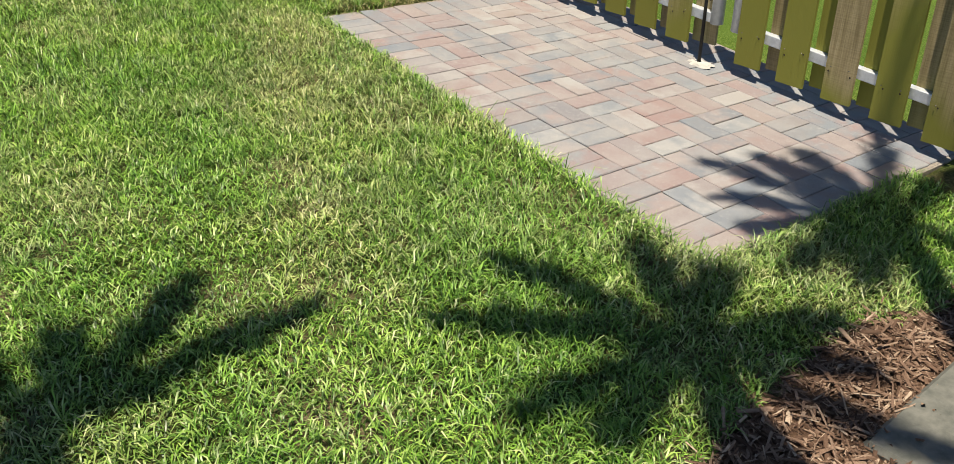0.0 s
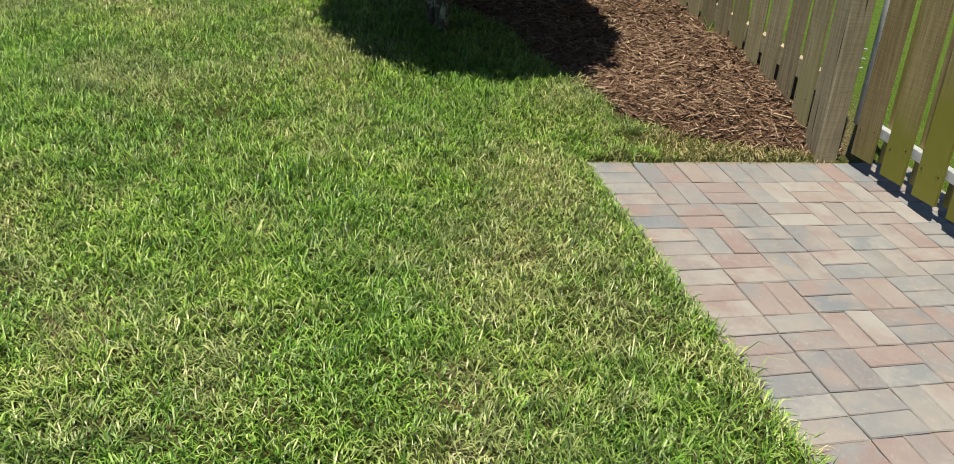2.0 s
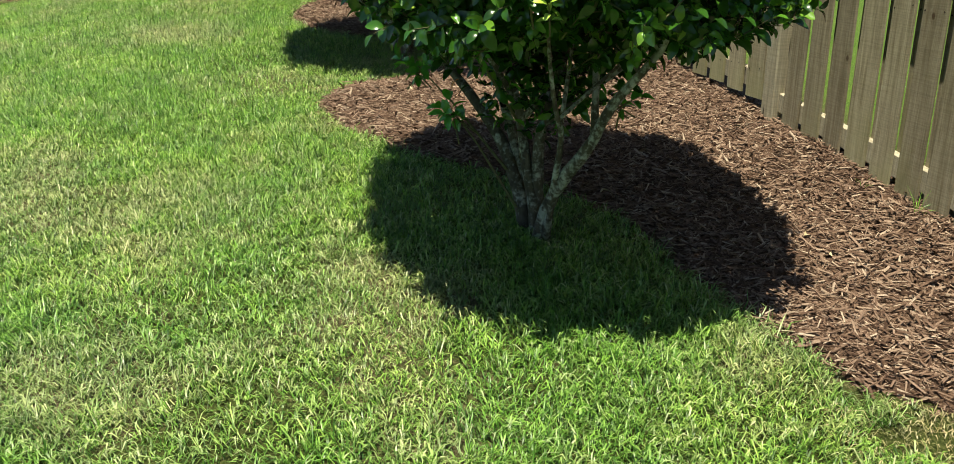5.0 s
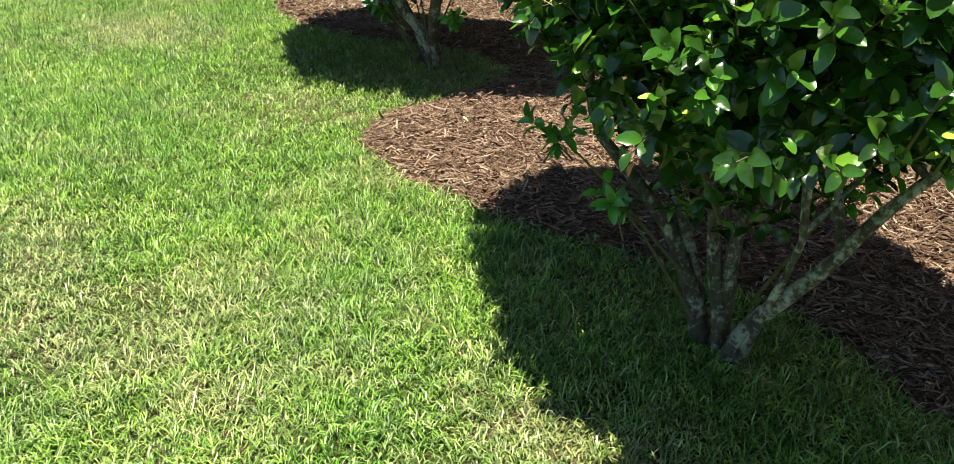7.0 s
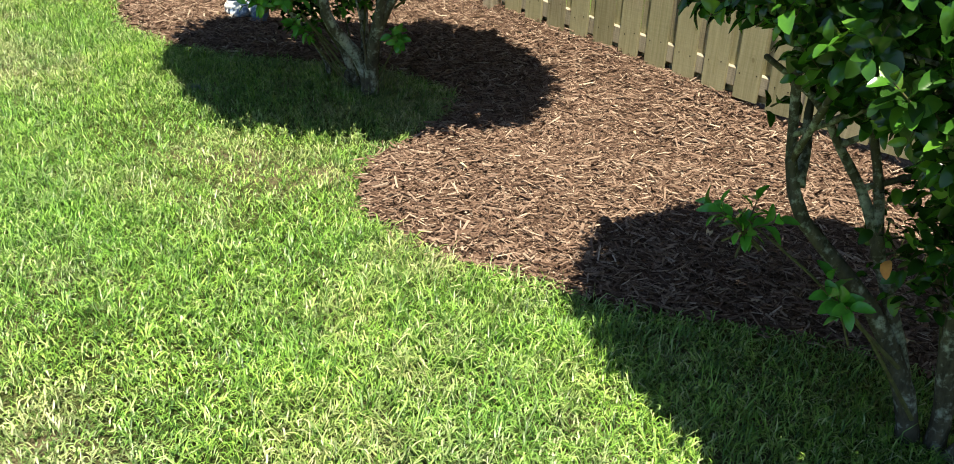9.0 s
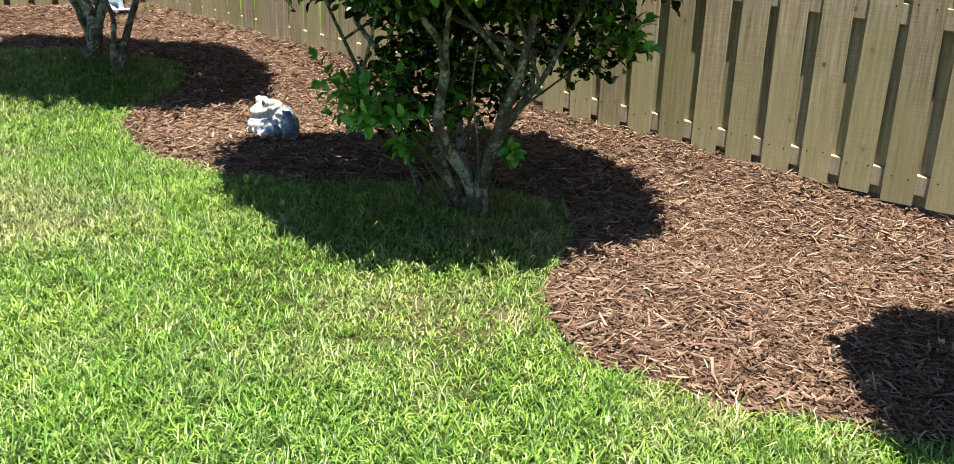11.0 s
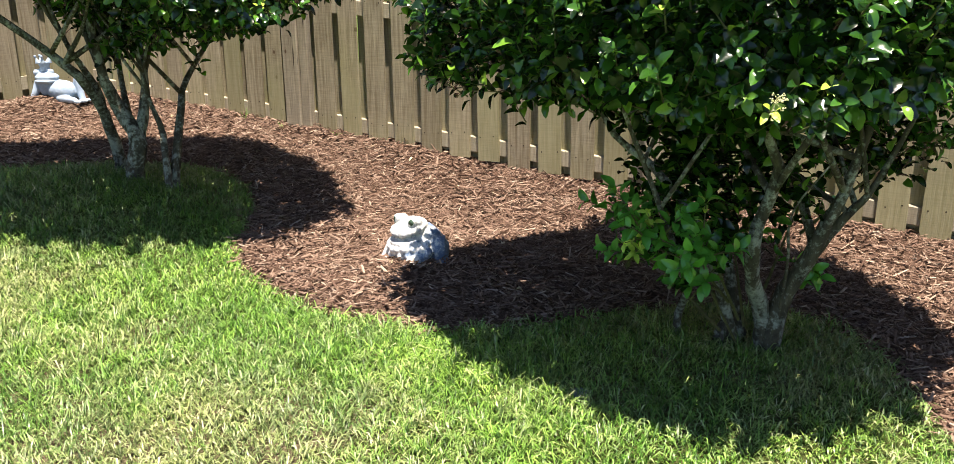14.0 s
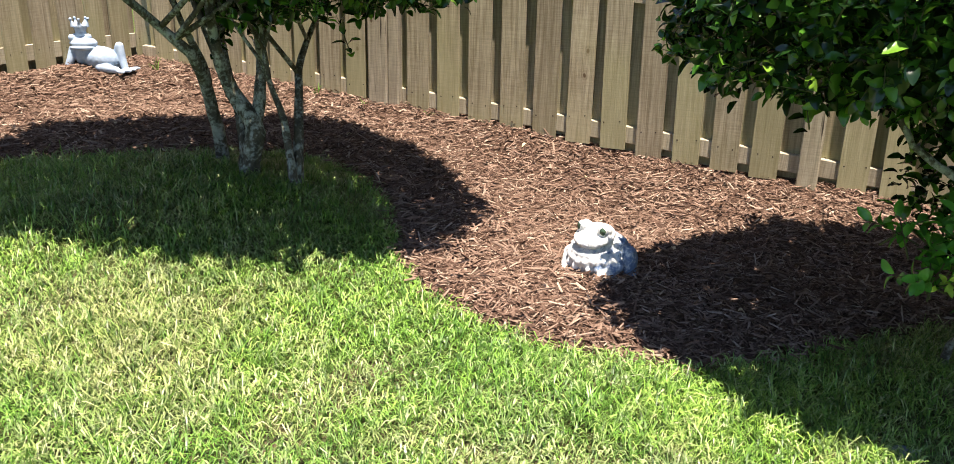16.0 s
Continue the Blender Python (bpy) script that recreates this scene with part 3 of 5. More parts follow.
tagged(walkway, "pale concrete pavement beyond the fence", "pavement", kind="structure")


# ---- fence ----
def fence_x(y):
    return FX + FS * y


FT = math.atan(-FS)            # turn of boards on the long fence


def picket_mesh(height, seed, width=0.133, thick=0.015):
    """Dog-eared board, its back on y = 0 plane, foot at z = 0, long edges slightly uneven."""
    rnd = random.Random(seed)
    w, c = width / 2, 0.035
    out = [(-w, 0), (w, 0), (w + rnd.uniform(-0.002, 0.002), height * 0.5), (w, height - c), (w - c, height), (-w + c, height), (-w, height - c), (-w + rnd.uniform(-0.002, 0.002), height * 0.5)]
    vs = [(-thick / 2, a, b) for a, b in out] + [(thick / 2, a, b) for a, b in out]
    n = len(out)
    fs = [tuple(range(n))[::-1], tuple(range(n, 2 * n))] + [(i, (i + 1) % n, (i + 1) % n + n, i + n) for i in range(n)]
    nails = []
    for h in (0.13, 0.84, 1.50):
        for sy0 in (-0.04, 0.04):
            for sg in (1, -1):
                o, y0, z0 = len(vs), sy0 + rnd.uniform(-0.012, 0.012), h + rnd.uniform(-0.02, 0.02)
                vs += [(sg * (thick / 2 + 0.001), y0 + 0.0042 * math.cos(q * math.pi / 3), z0 + 0.0042 * math.sin(q * math.pi / 3)) for q in range(6)]
                nails.append(tuple(range(o, o + 6))[::sg])
    me = mesh_of("picket", vs, fs + nails, PICKET)
    me.materials.append(NAIL)
    for k in range(len(nails)):
        me.polygons[len(fs) + k].material_index = 1
    return me


PICKETS = [picket_mesh(1.78 + 0.006 * k, k) for k in range(6)]
NARROW = [picket_mesh(1.86 + 0.006 * k, k + 40, 0.119, 0.013) for k in range(6)]


def place(ob, x, y, z, turn, lean=0.0):
    ob.location, ob.rotation_euler = (x, y, z), (lean, 0, turn)
    return ob


def build_run(label, a, b, turn, pitch, group, posts=()):
    """A run of board-on-board fence between two plan points, with posts at the given distances."""
    fence = tagged(new("fence"), label, "fence", group, "structure")
    ax, ay = a
    dx, dy = b[0] - a[0], b[1] - a[1]
    length = math.hypot(dx, dy)
    dx, dy = dx / length, dy / length
    nx, ny = -dy, dx            # towards the lawn
    rnd = random.Random(round(length * 100))
    n = int(length / pitch)
    for side in (1, -1):
        for k in range(n):
            s = (k + (0.5 if side > 0 else 1.0)) * pitch
            if any(abs(s - q) < 0.12 for q in posts) and side > 0:
                continue
            px, py = ax + dx * s + nx * side * 0.028, ay + dy * s + ny * side * 0.028
            gz = float(ground_z(px, py))
            ob = part("picket", PICKETS[rnd.randrange(6)], None, fence)
            place(ob, px, py, gz + 0.012 + rnd.uniform(-0.012, 0.012), turn + rnd.gauss(0, 0.02), rnd.gauss(0, 0.007))
    for q in posts:
        for off, wide in ((-0.055, 0.125), (0.065, 0.10)):
            bm = bmesh.new()
            box(bm, (0.075 if wide > 0.11 else 0.05, wide, 1.85), (0, 0, 0.925), 0, 0.005)
            ob = part("post", bm, POSTWOOD, fence, "grey-brown square post")
            px, py = ax + dx * (q + off) + nx * 0.012, ay + dy * (q + off) + ny * 0.012
            place(ob, px, py, float(ground_z(px, py)) - 0.05, turn)
    for h in (0.13, 0.84, 1.50):
        pts = []
        for k in range(25):
            s = length * k / 24
            px, py = ax + dx * s, ay + dy * s
            pts.append((px, py, float(ground_z(px, py)) + h))
        vs, fs = [], []
        for px, py, pz in pts:
            for u, w in ((-0.0185, -0.044), (0.0185, -0.044), (0.0185, 0.044), (-0.0185, 0.044)):
                vs.append((px + nx * u, py + ny * u, pz + w))
        for k in range(24):
            for c in range(4):
                fs.append((k * 4 + c, k * 4 + (c + 1) % 4, k * 4 + 4 + (c + 1) % 4, k * 4 + 4 + c))
        part("rail", mesh_of("rail", vs, fs, POSTWOOD), None, fence)
    return fence


def build_long_fence():
    """Board-on-board fence beside the bed: panels between posts, each with its own spacing and a sloping lower rail."""
    fence = tagged(new("fence"), "weathered pine board-on-board fence along the mulch bed", "fence", "garden fences", "structure")
    rnd = random.Random(906)
    # first board's middle, spacing, boards, rail from y to y, rail top at the first y, slope
    panels = ((4.177, 0.1627, 12, 4.05, 6.12, 0.477, 0.100), (6.287, 0.191, 14, 6.12, 8.95, 0.741, 0.0555),
              (9.179, 0.192, 11, 8.95, 11.32, 0.897, 0.0555), (11.505, 0.180, 9, 11.32, FENCE_END, 1.029, 0.050))
    for first, pitch, count, ya, yb, zt, slope in panels:
        low = pitch < 0.17
        foot = lambda y: zt + slope * (y - ya) - (0.28 if low else 0.135)
        for side, shift in ((1, 0.0), (-1, 0.5)):
            for k in range(0 if low or side > 0 else -1, count):
                y = first + (k + shift) * pitch
                if y > yb + 0.02:
                    continue
                off = 0.0265 * side
                ob = part("picket", (NARROW if low else PICKETS)[rnd.randrange(6)], None, fence)
                place(ob, fence_x(y) - off, y, foot(y) + rnd.uniform(-0.010, 0.010), FT + rnd.gauss(0, 0.02), rnd.gauss(0, 0.007))
        for h in (0.0, 0.71, 1.37):
            bm = bmesh.new()
            box(bm, (0.037, yb - ya, 0.088), (0, 0, 0), 0, 0.003)
            ym = (ya + yb) / 2
            ob = part("rail", bm, POSTWOOD, fence)
            ob.location, ob.rotation_euler = (fence_x(ym), ym, zt + slope * (ym - ya) - 0.044 + h), (math.atan(slope), 0, FT)
    # gate post, and the posts between the panels with a narrow filler board beside them
    for y, wide, deep, off, base, label in ((4.001, 0.112, 0.112, 0.0085, 0.06, "cracked grey gate post"), (6.135, 0.10, 0.075, 0.012, 0.45, "grey-brown square post"),
                                            (8.970, 0.095, 0.075, 0.030, 0.70, "grey-brown square post"), (11.343, 0.122, 0.075, 0.030, 0.82, "grey-brown square post"),
                                            (11.246, 0.070, 0.050, 0.030, 0.82, "narrow filler board beside a post")):
        bm = bmesh.new()
        box(bm, (deep, wide, 1.95), (0, 0, 0.975), 0, 0.006)
        place(part("post", bm, POSTWOOD, fence, label), fence_x(y) - off, y, base, FT)
    return fence


run = build_long_fence()
back = build_run("weathered pine board-on-board fence across the back corner", (fence_x(FENCE_END) + 0.12, FENCE_END + 0.045), (-4.5, FENCE_END + 0.35), FT + math.pi / 2, 0.182, "garden fences")


def build_gate(y0, y1, first, label, pitch, count=6):
    """A gate leaf: galvanised frame with boards on both sides."""
    gate = tagged(new("gate"), label, "gate", "gate leaves", "structure")
    gx = lambda y: 3.06 - 0.06 * (y - 2.66)
    zb = lambda y: pat_z(gx(y), y)
    rnd = random.Random(7)
    for k in range(count):
        yy = first - k * pitch
        ob = part("picket", GATE_PICKETS[k % 6], None, gate)
        place(ob, gx(yy) - 0.008, yy, zb(yy) + 0.06 + rnd.uniform(-0.006, 0.006), 0.06, rnd.gauss(0, 0.005))
        ob = part("picket", GATE_PICKETS[(k + 3) % 6], None, gate)
        place(ob, gx(yy) + 0.048, yy - pitch / 2 - 0.018, zb(yy) + 0.06, 0.06)
        for h in (0.2, 1.1, 1.6):
            vs, fs = tube([(0, 0, 0), (-0.002, 0, 0)], [0.003, 0.002], 6)
            for d in (-0.04, 0.04):
                sc = part("screw", mesh_of("screw", vs, fs, SCREW), None, gate)
                sc.location = (gx(yy + d) - 0.018, yy + d, zb(yy) + h)
    for h in (0.20, 1.05, 1.6):
        bm = bmesh.new()
        box(bm, (0.034, abs(y1 - y0) - 0.01, 0.045), (0, 0, 0), 0, 0.003)
        ym = (y0 + y1) / 2
        ob = part("frame_rail", bm, GALV, gate, "galvanised steel rail")
        ob.location, ob.rotation_euler = (gx(ym) + 0.019, ym, zb(ym) + h), (math.atan(0.074), 0, 0.06)
    for yy in (y0, y1):
        ob = part("frame_stile", mesh_of("frame_stile", *tube([(0, 0, 0), (0, 0, 0.5), (0, 0, 1.5)], [0.029, 0.029, 0.029], 20), GALV, True), None, gate, "galvanised steel tube")
        yc = yy + (0.03 if yy < (y0 + y1) / 2 else -0.035)
        place(ob, gx(yc) + 0.018, yc, zb(yc) + 0.18, FT)
    return gate


GATEWOOD = make_wood("gate_picket", (0.255, 0.205, 0.115), (0.40, 0.33, 0.20), 1.0)
GATE_PICKETS = [picket_mesh(1.72 + 0.006 * k, k + 20, 0.129, 0.014) for k in range(6)]
for me in GATE_PICKETS:
    me.materials[0] = GATEWOOD
gate = build_gate(2.635, 3.99, 3.862, "closed wooden gate leaf on a galvanised frame", 0.2006)
gate2 = build_gate(1.15, 2.585, 2.457, "closed wooden gate leaf with a black drop rod", 0.2195)
for h in (0.42, 0.46, 0.50):
    vs, fs = tube([(0, 0, 0), (-0.030, 0, 0), (-0.0301, 0, 0), (-0.038, 0, 0)], [0.004, 0.004, 0.008, 0.008], 6)
    part("hinge_bolt", mesh_of("hinge_bolt", vs, fs, GALV), None, gate, "galvanised hinge bolt").location = (2.955, 3.975, pat_z(2.95, 3.97) + h)
vs, fs = tube([(0, 0, 0), (0, 0, 0.25), (0, 0, 0.50)], [0.0085, 0.0075, 0.0075], 8)
rod = part("drop_rod", mesh_of("drop_rod", vs, fs, BLACK, True), None, gate2, "black steel drop rod")
rod.location = (3.015, 2.684, pat_z(3.015, 2.684))
bm = bmesh.new()
box(bm, (0.020, 0.035, 0.09), (0, 0, 0), 0, 0.003)
part("rod_guide", bm, BLACK, gate2, "black steel rod guide").location = (3.02, 2.684, pat_z(3.02, 2.684) + 0.42)
vs, fs = tube([(0, 0, 0), (-0.014, 0.0, 0.002), (-0.022, -0.03, 0.008), (-0.016, -0.055, 0.002)], [0.0045, 0.0045, 0.0045, 0.004], 6)
part("rod_handle", mesh_of("rod_handle", vs, fs, BLACK, True), None, gate2).location = (3.0, 2.684, pat_z(3.0, 2.684) + 0.30)


# ---- shrubs ----
def leaf_shape(width, fold, droop):
    """An oval leaf with a short point, cupped along its midrib and drooping; base at the origin, along +x."""
    st = [(0.0, 0.0), (0.11, 0.50), (0.36, 0.95), (0.64, 0.94), (0.89, 0.48), (1.0, 0.0)]
    vs = []
    for s, w in st:
        z = 0.10 * math.sin(math.pi * min(1.0, s * 1.25)) - droop * s * s
        vs.append((s, 0, z))
        if w:
            for d in (1, -1):
                vs.append((s, d * w * width / 2, z + fold * w * width / 2))
    fs = [(0, 1, 2), (0, 3, 1)]
    for k in (1, 4, 7):
        fs += [(k, k + 3, k + 4, k + 1), (k, k + 2, k + 5, k + 3)]
    fs += [(10, 13, 11), (10, 12, 13)]
    return vs, fs


LEAF_V, LEAF_F = leaf_shape(0.56, 0.34, 0.20)
LEAF_MESH = [mesh_of("leaf", [(a * s, b * s * w, c * s) for a, b, c in LEAF_V], LEAF_F, LEAF, True) for s, w in ((0.056, 1.0), (0.063, 0.9), (0.050, 1.1), (0.067, 1.0))]
YOUNG_MESH = [mesh_of("leaf", [(a * s, b * s * w, c * s) for a, b, c in LEAF_V], LEAF_F, YOUNG, True) for s, w in ((0.040, 0.85), (0.030, 0.9))]
SHOOT_MESH = [mesh_of("leaf", [(a * s, b * s * w, c * s) for a, b, c in LEAF_V], LEAF_F, SUNLITSHOOT, True) for s, w in ((0.054, 1.0), (0.060, 0.9), (0.048, 1.1))]


def unit(v):
    return v / (np.linalg.norm(v, axis=-1, keepdims=True) + 1e-9)


def sprigs(rng, tip, axis, pairs, length):
    """Leaves in crossed pairs along twigs that end at the given tips: base, along, across, face for each leaf."""
    n = len(tip)
    ref = unit(np.cross(axis, rng.normal(0, 1, (n, 3))))
    alt = np.cross(axis, ref)
    out = []
    for k in range(pairs):
        f = k / (pairs - 1)
        at = tip - axis * (length * (1 - f))[:, None]
        for sg in (1, -1):
            side = (ref if k % 2 == 0 else alt) * sg
            d = unit(axis * (0.45 + 0.55 * f) + side * (1.0 - 0.25 * f) + rng.normal(0, 0.22, (n, 3)) + np.array([0, 0, -0.06]))
            up = axis * 0.9 - side * 0.5 + np.array([0, 0, 0.75]) + rng.normal(0, 0.25, (n, 3))
            up = unit(up - d * (up * d).sum(1, keepdims=True))
            out.append((at + side * 0.004, d, np.cross(up, d), up, np.full(n, 0.72 + 0.5 * math.sin(math.pi * (0.15 + 0.7 * f)) - 0.25 * f)))
    return [np.concatenate([o[i] for o in out]) for i in range(5)]


def basis(p, d, s, u):
    return Matrix(((d[0], s[0], u[0], p[0]), (d[1], s[1], u[1], p[1]), (d[2], s[2], u[2], p[2]), (0, 0, 0, 1)))


def build_sprig(thing, rnd, rng, tip, axis, pairs, length, meshes):
    """A twig with its leaves as parts of their own."""
    axis = np.array(axis, float) / np.linalg.norm(axis)
    tip = np.array(tip, float)
    P, D, S, U, K = sprigs(rng, tip[None], axis[None], pairs, np.array([length]))
    for k in range(len(P)):
        ob = part("leaf", meshes[rnd.randrange(len(meshes))], None, thing)
        ob.matrix_local = basis(P[k], D[k], S[k], U[k])
    root = tip - axis * length * 1.5 + np.array([0, 0, -0.02])
    part("twig", mesh_of("twig", *tube([tuple(root), tuple(tip - axis * length * 0.5), tuple(tip)], [0.0032, 0.0022, 0.0012], 5), TWIG), None, thing)


def build_flower(thing, rnd, tip, axis):
    """A small spray of cream flower buds on fine stalks."""
    tip, axis = Vector(tip), Vector(axis).normalized()
    vs, fs = [], []

    def add(v, f):
        o = len(vs)
        vs.extend(tuple(c) for c in v)
        fs.extend(tuple(i + o for i in q) for q in f)

    add(*tube([tuple(tip), tuple(tip + axis * 0.09)], [0.0012, 0.0007], 4))
    for k in range(16):
        p = tip + axis * (0.02 + 0.07 * k / 16)
        q = p + Vector((rnd.gauss(0, 1), rnd.gauss(0, 1), rnd.gauss(0.3, 1))).normalized() * (0.030 - 0.0012 * k)
        add(*tube([tuple(p), tuple(q)], [0.0006, 0.0005], 3))
        for j in range(3):
            c = q + Vector((rnd.uniform(-1, 1), rnd.uniform(-1, 1), rnd.uniform(-1, 1))) * 0.004
            r = rnd.uniform(0.0018, 0.003)
            add([c + Vector(d) * r for d in ((1, 0, 0), (-1, 0, 0), (0, 1, 0), (0, -1, 0), (0, 0, 1), (0, 0, -1))],
                [(0, 2, 4), (2, 1, 4), (1, 3, 4), (3, 0, 4), (2, 0, 5), (1, 2, 5), (3, 1, 5), (0, 3, 5)])
    part("flower_spray", mesh_of("flower_spray", vs, fs, CREAM), None, thing, "cream flower buds on fine stalks")


def build_shrub(base, crown, radius, profile, stems, seed, label, twigs, side, sprouts=(), inner=(), singles=22, flowers=3, squash=(1.0, 1.0)):
    """A tree-form privet: several lichened stems, limbs, and a dense domed crown of leafy twigs."""
    x0, y0 = base
    z0 = float(ground_z(x0, y0)) - 0.03
    thing = tagged(new("shrub"), label, "shrub", "privet shrubs")
    thing.location = (x0, y0, z0)
    rnd = random.Random(seed)
    rng = np.random.default_rng(seed)
    cx, cy = crown
    zb, ze, bow, zt, tilt, taz = profile   # crown's foot in the middle, at the rim, curve, top; raised foot towards taz

    def foot(rho, th):
        return zb + (ze - zb) * rho ** bow + tilt * rho * np.clip(np.cos(th - radians(taz)), 0, 1) ** 0.7 + 0.035 * np.sin(5 * th + seed) * rho

    def roof(rho, th):
        return ze + 0.25 + (zt - ze - 0.25) * np.sqrt(np.clip(1 - rho ** 2.6, 0, 1)) + tilt * rho * np.clip(np.cos(th - radians(taz)), 0, 1)

    for s in stems:
        pts = smooth_line([Vector(p) for p in s["pts"]], 14)
        r0 = s["r"]
        rad = [r0 * (1.25 if i == 0 else 1.0) * (1 - 0.68 * i / 13) for i in range(14)]
        vs, fs = tube(pts, rad, 9, 0.10, rnd.randrange(999))
        part("stem", mesh_of("stem", vs, fs, BARK, True), None, thing)
        # side limbs into the crown
        for k in range(s.get("limbs", 3)):
            i = rnd.randrange(6, 13)
            p = pts[i]
            an = rnd.uniform(0, 2 * math.pi)
            rq = rnd.uniform(0.4, 0.8)
            q = Vector((cx + radius * rq * math.cos(an), cy + radius * rq * math.sin(an), float(foot(np.float64(rq), an)) + rnd.uniform(0.12, 0.5)))
            m = p.lerp(q, 0.5) + Vector((rnd.uniform(-.08, .08), rnd.uniform(-.08, .08), rnd.uniform(-0.02, .14)))
            ln = smooth_line([p, m, q], 8)
            vs, fs = tube(ln, [rad[i] * 0.6 * (1 - 0.8 * j / 7) + 0.002 for j in range(8)], 6, 0.08, k)
            part("limb", mesh_of("limb", vs, fs, BARK, True), None, thing)
    # leafy twigs, evenly over the plan and uneven in height
    i = np.arange(twigs)
    rho = np.sqrt((i + 0.5) / twigs)
    th = i * 2.399963 + rng.normal(0, 0.25, twigs)
    edge = 1 + 0.035 * np.sin(4 * th + seed) + 0.03 * np.sin(9 * th - 2 * seed)
    lo, hi = foot(rho, th), roof(rho, th)
    f = rng.beta(0.62, 0.75, twigs)
    z = lo + (hi - lo) * f
    T = np.stack([np.cos(th) * rho * edge * radius * squash[0] + cx, np.sin(th) * rho * edge * radius * squash[1] + cy, z], -1)
    rim = np.stack([np.cos(th) * rho, np.sin(th) * rho, (f - 0.30) * 1.5], -1)
    axis = unit(rim + np.array([0, 0, 0.30]) + rng.normal(0, 0.38, (twigs, 3)))
    length = rng.uniform(0.09, 0.17, twigs)
    P, D, S, U, K = sprigs(rng, T, axis, 5, length)
    n = len(P)
    keep = rng.random(n) < 0.94
    P, D, S, U, K = P[keep], D[keep], S[keep], U[keep], K[keep]
    size = rng.uniform(0.043, 0.062, len(P)) * K
    # shaded leaves in the middle of the crown
    m = 9500
    rho, th = np.sqrt(rng.uniform(0, 0.90, m)), rng.uniform(0, 2 * np.pi, m)
    lo = foot(rho, th) + 0.04
    z = lo + np.maximum(roof(rho, th) - 0.12 - lo, 0.02) * rng.random(m)
    up = unit(np.array([0, 0, 1.0]) + rng.normal(0, 0.45, (m, 3)))
    d = unit(np.cross(up, rng.normal(0, 1, (m, 3))))
    P = np.concatenate([P, np.stack([np.cos(th) * rho * radius * squash[0] + cx, np.sin(th) * rho * radius * squash[1] + cy, z], -1)])
    D, S, U = np.concatenate([D, d]), np.concatenate([S, np.cross(up, d)]), np.concatenate([U, up])
    size = np.concatenate([size, rng.uniform(0.046, 0.064, m)])
    for c0, r0, m in inner:
        q = unit(rng.normal(0, 1, (m, 3))) * rng.uniform(0.15, 1, (m, 1)) ** 0.5
        up = unit(np.array([0, 0, 1.0]) + rng.normal(0, 0.6, (m, 3)))
        d = unit(np.cross(up, rng.normal(0, 1, (m, 3))))
        P = np.concatenate([P, np.array(c0) + q * np.array(r0)])
        D, S, U = np.concatenate([D, d]), np.concatenate([S, np.cross(up, d)]), np.concatenate([U, up])
        size = np.concatenate([size, rng.uniform(0.040, 0.062, m)])
    n = len(P)
    LV = np.array(LEAF_V)
    V = (D[:, None] * LV[None, :, :1] + S[:, None] * LV[None, :, 1:2] + U[:, None] * LV[None, :, 2:3]) * size[:, None, None] + P[:, None]
    nv = len(LEAF_V)
    sizes = np.tile([len(q) for q in LEAF_F], n)
    fl = np.concatenate([np.array(q) for q in LEAF_F])
    loops = (np.arange(n)[:, None] * nv + fl).reshape(-1)
    ob = part("crown", raw_mesh("crown", V.reshape(-1, 3), sizes, loops, LEAF, True), None, thing)
    tagged(ob, "dense glossy dark green leaves", kind="stuff")
    # fine twigs inside the crown
    A, B = T - axis * (length * 0.9)[:, None], T
    r1 = unit(np.cross(axis, rng.normal(0, 1, (twigs, 3))))
    r2 = np.cross(axis, r1)
    ring = [r1, -0.5 * r1 + 0.87 * r2, -0.5 * r1 - 0.87 * r2]
    V = np.stack([A + q * 0.0032 for q in ring] + [B + q * 0.0012 for q in ring], 1)
    fl = np.array([0, 1, 4, 3, 1, 2, 5, 4, 2, 0, 3, 5])
    ob = part("fine_twig", raw_mesh("fine_twig", V.reshape(-1, 3), np.full(3 * twigs, 4), (np.arange(twigs)[:, None] * 6 + fl).reshape(-1), TWIG), None, thing)
    tagged(ob, "fine brown twigs inside the crown", kind="stuff")
    # outer twigs leaf by leaf, on the side of the lawn
    for k in range(singles):
        a = side + rnd.gauss(0, 0.85)
        h = rnd.uniform(0.0, 0.6)
        rq = 1.0 - 0.10 * abs(rnd.gauss(0, 1))
        p = (cx + math.cos(a) * radius * rq * squash[0], cy + math.sin(a) * radius * rq * squash[1], float(foot(np.float64(rq), a)) + h)
        young = k % 4 == 0
        build_sprig(thing, rnd, rng, (p[0] + 0.03 * math.cos(a), p[1] + 0.03 * math.sin(a), p[2] + 0.02), (math.cos(a) * 0.7, math.sin(a) * 0.7, rnd.uniform(0.1, 0.9)), 3 if young else 5, 0.06 if young else 0.13, YOUNG_MESH if young else LEAF_MESH)
        if k < flowers:
            build_flower(thing, rnd, (p[0] + 0.05 * math.cos(a), p[1] + 0.05 * math.sin(a), p[2] + 0.03), (math.cos(a), math.sin(a), 0.5))
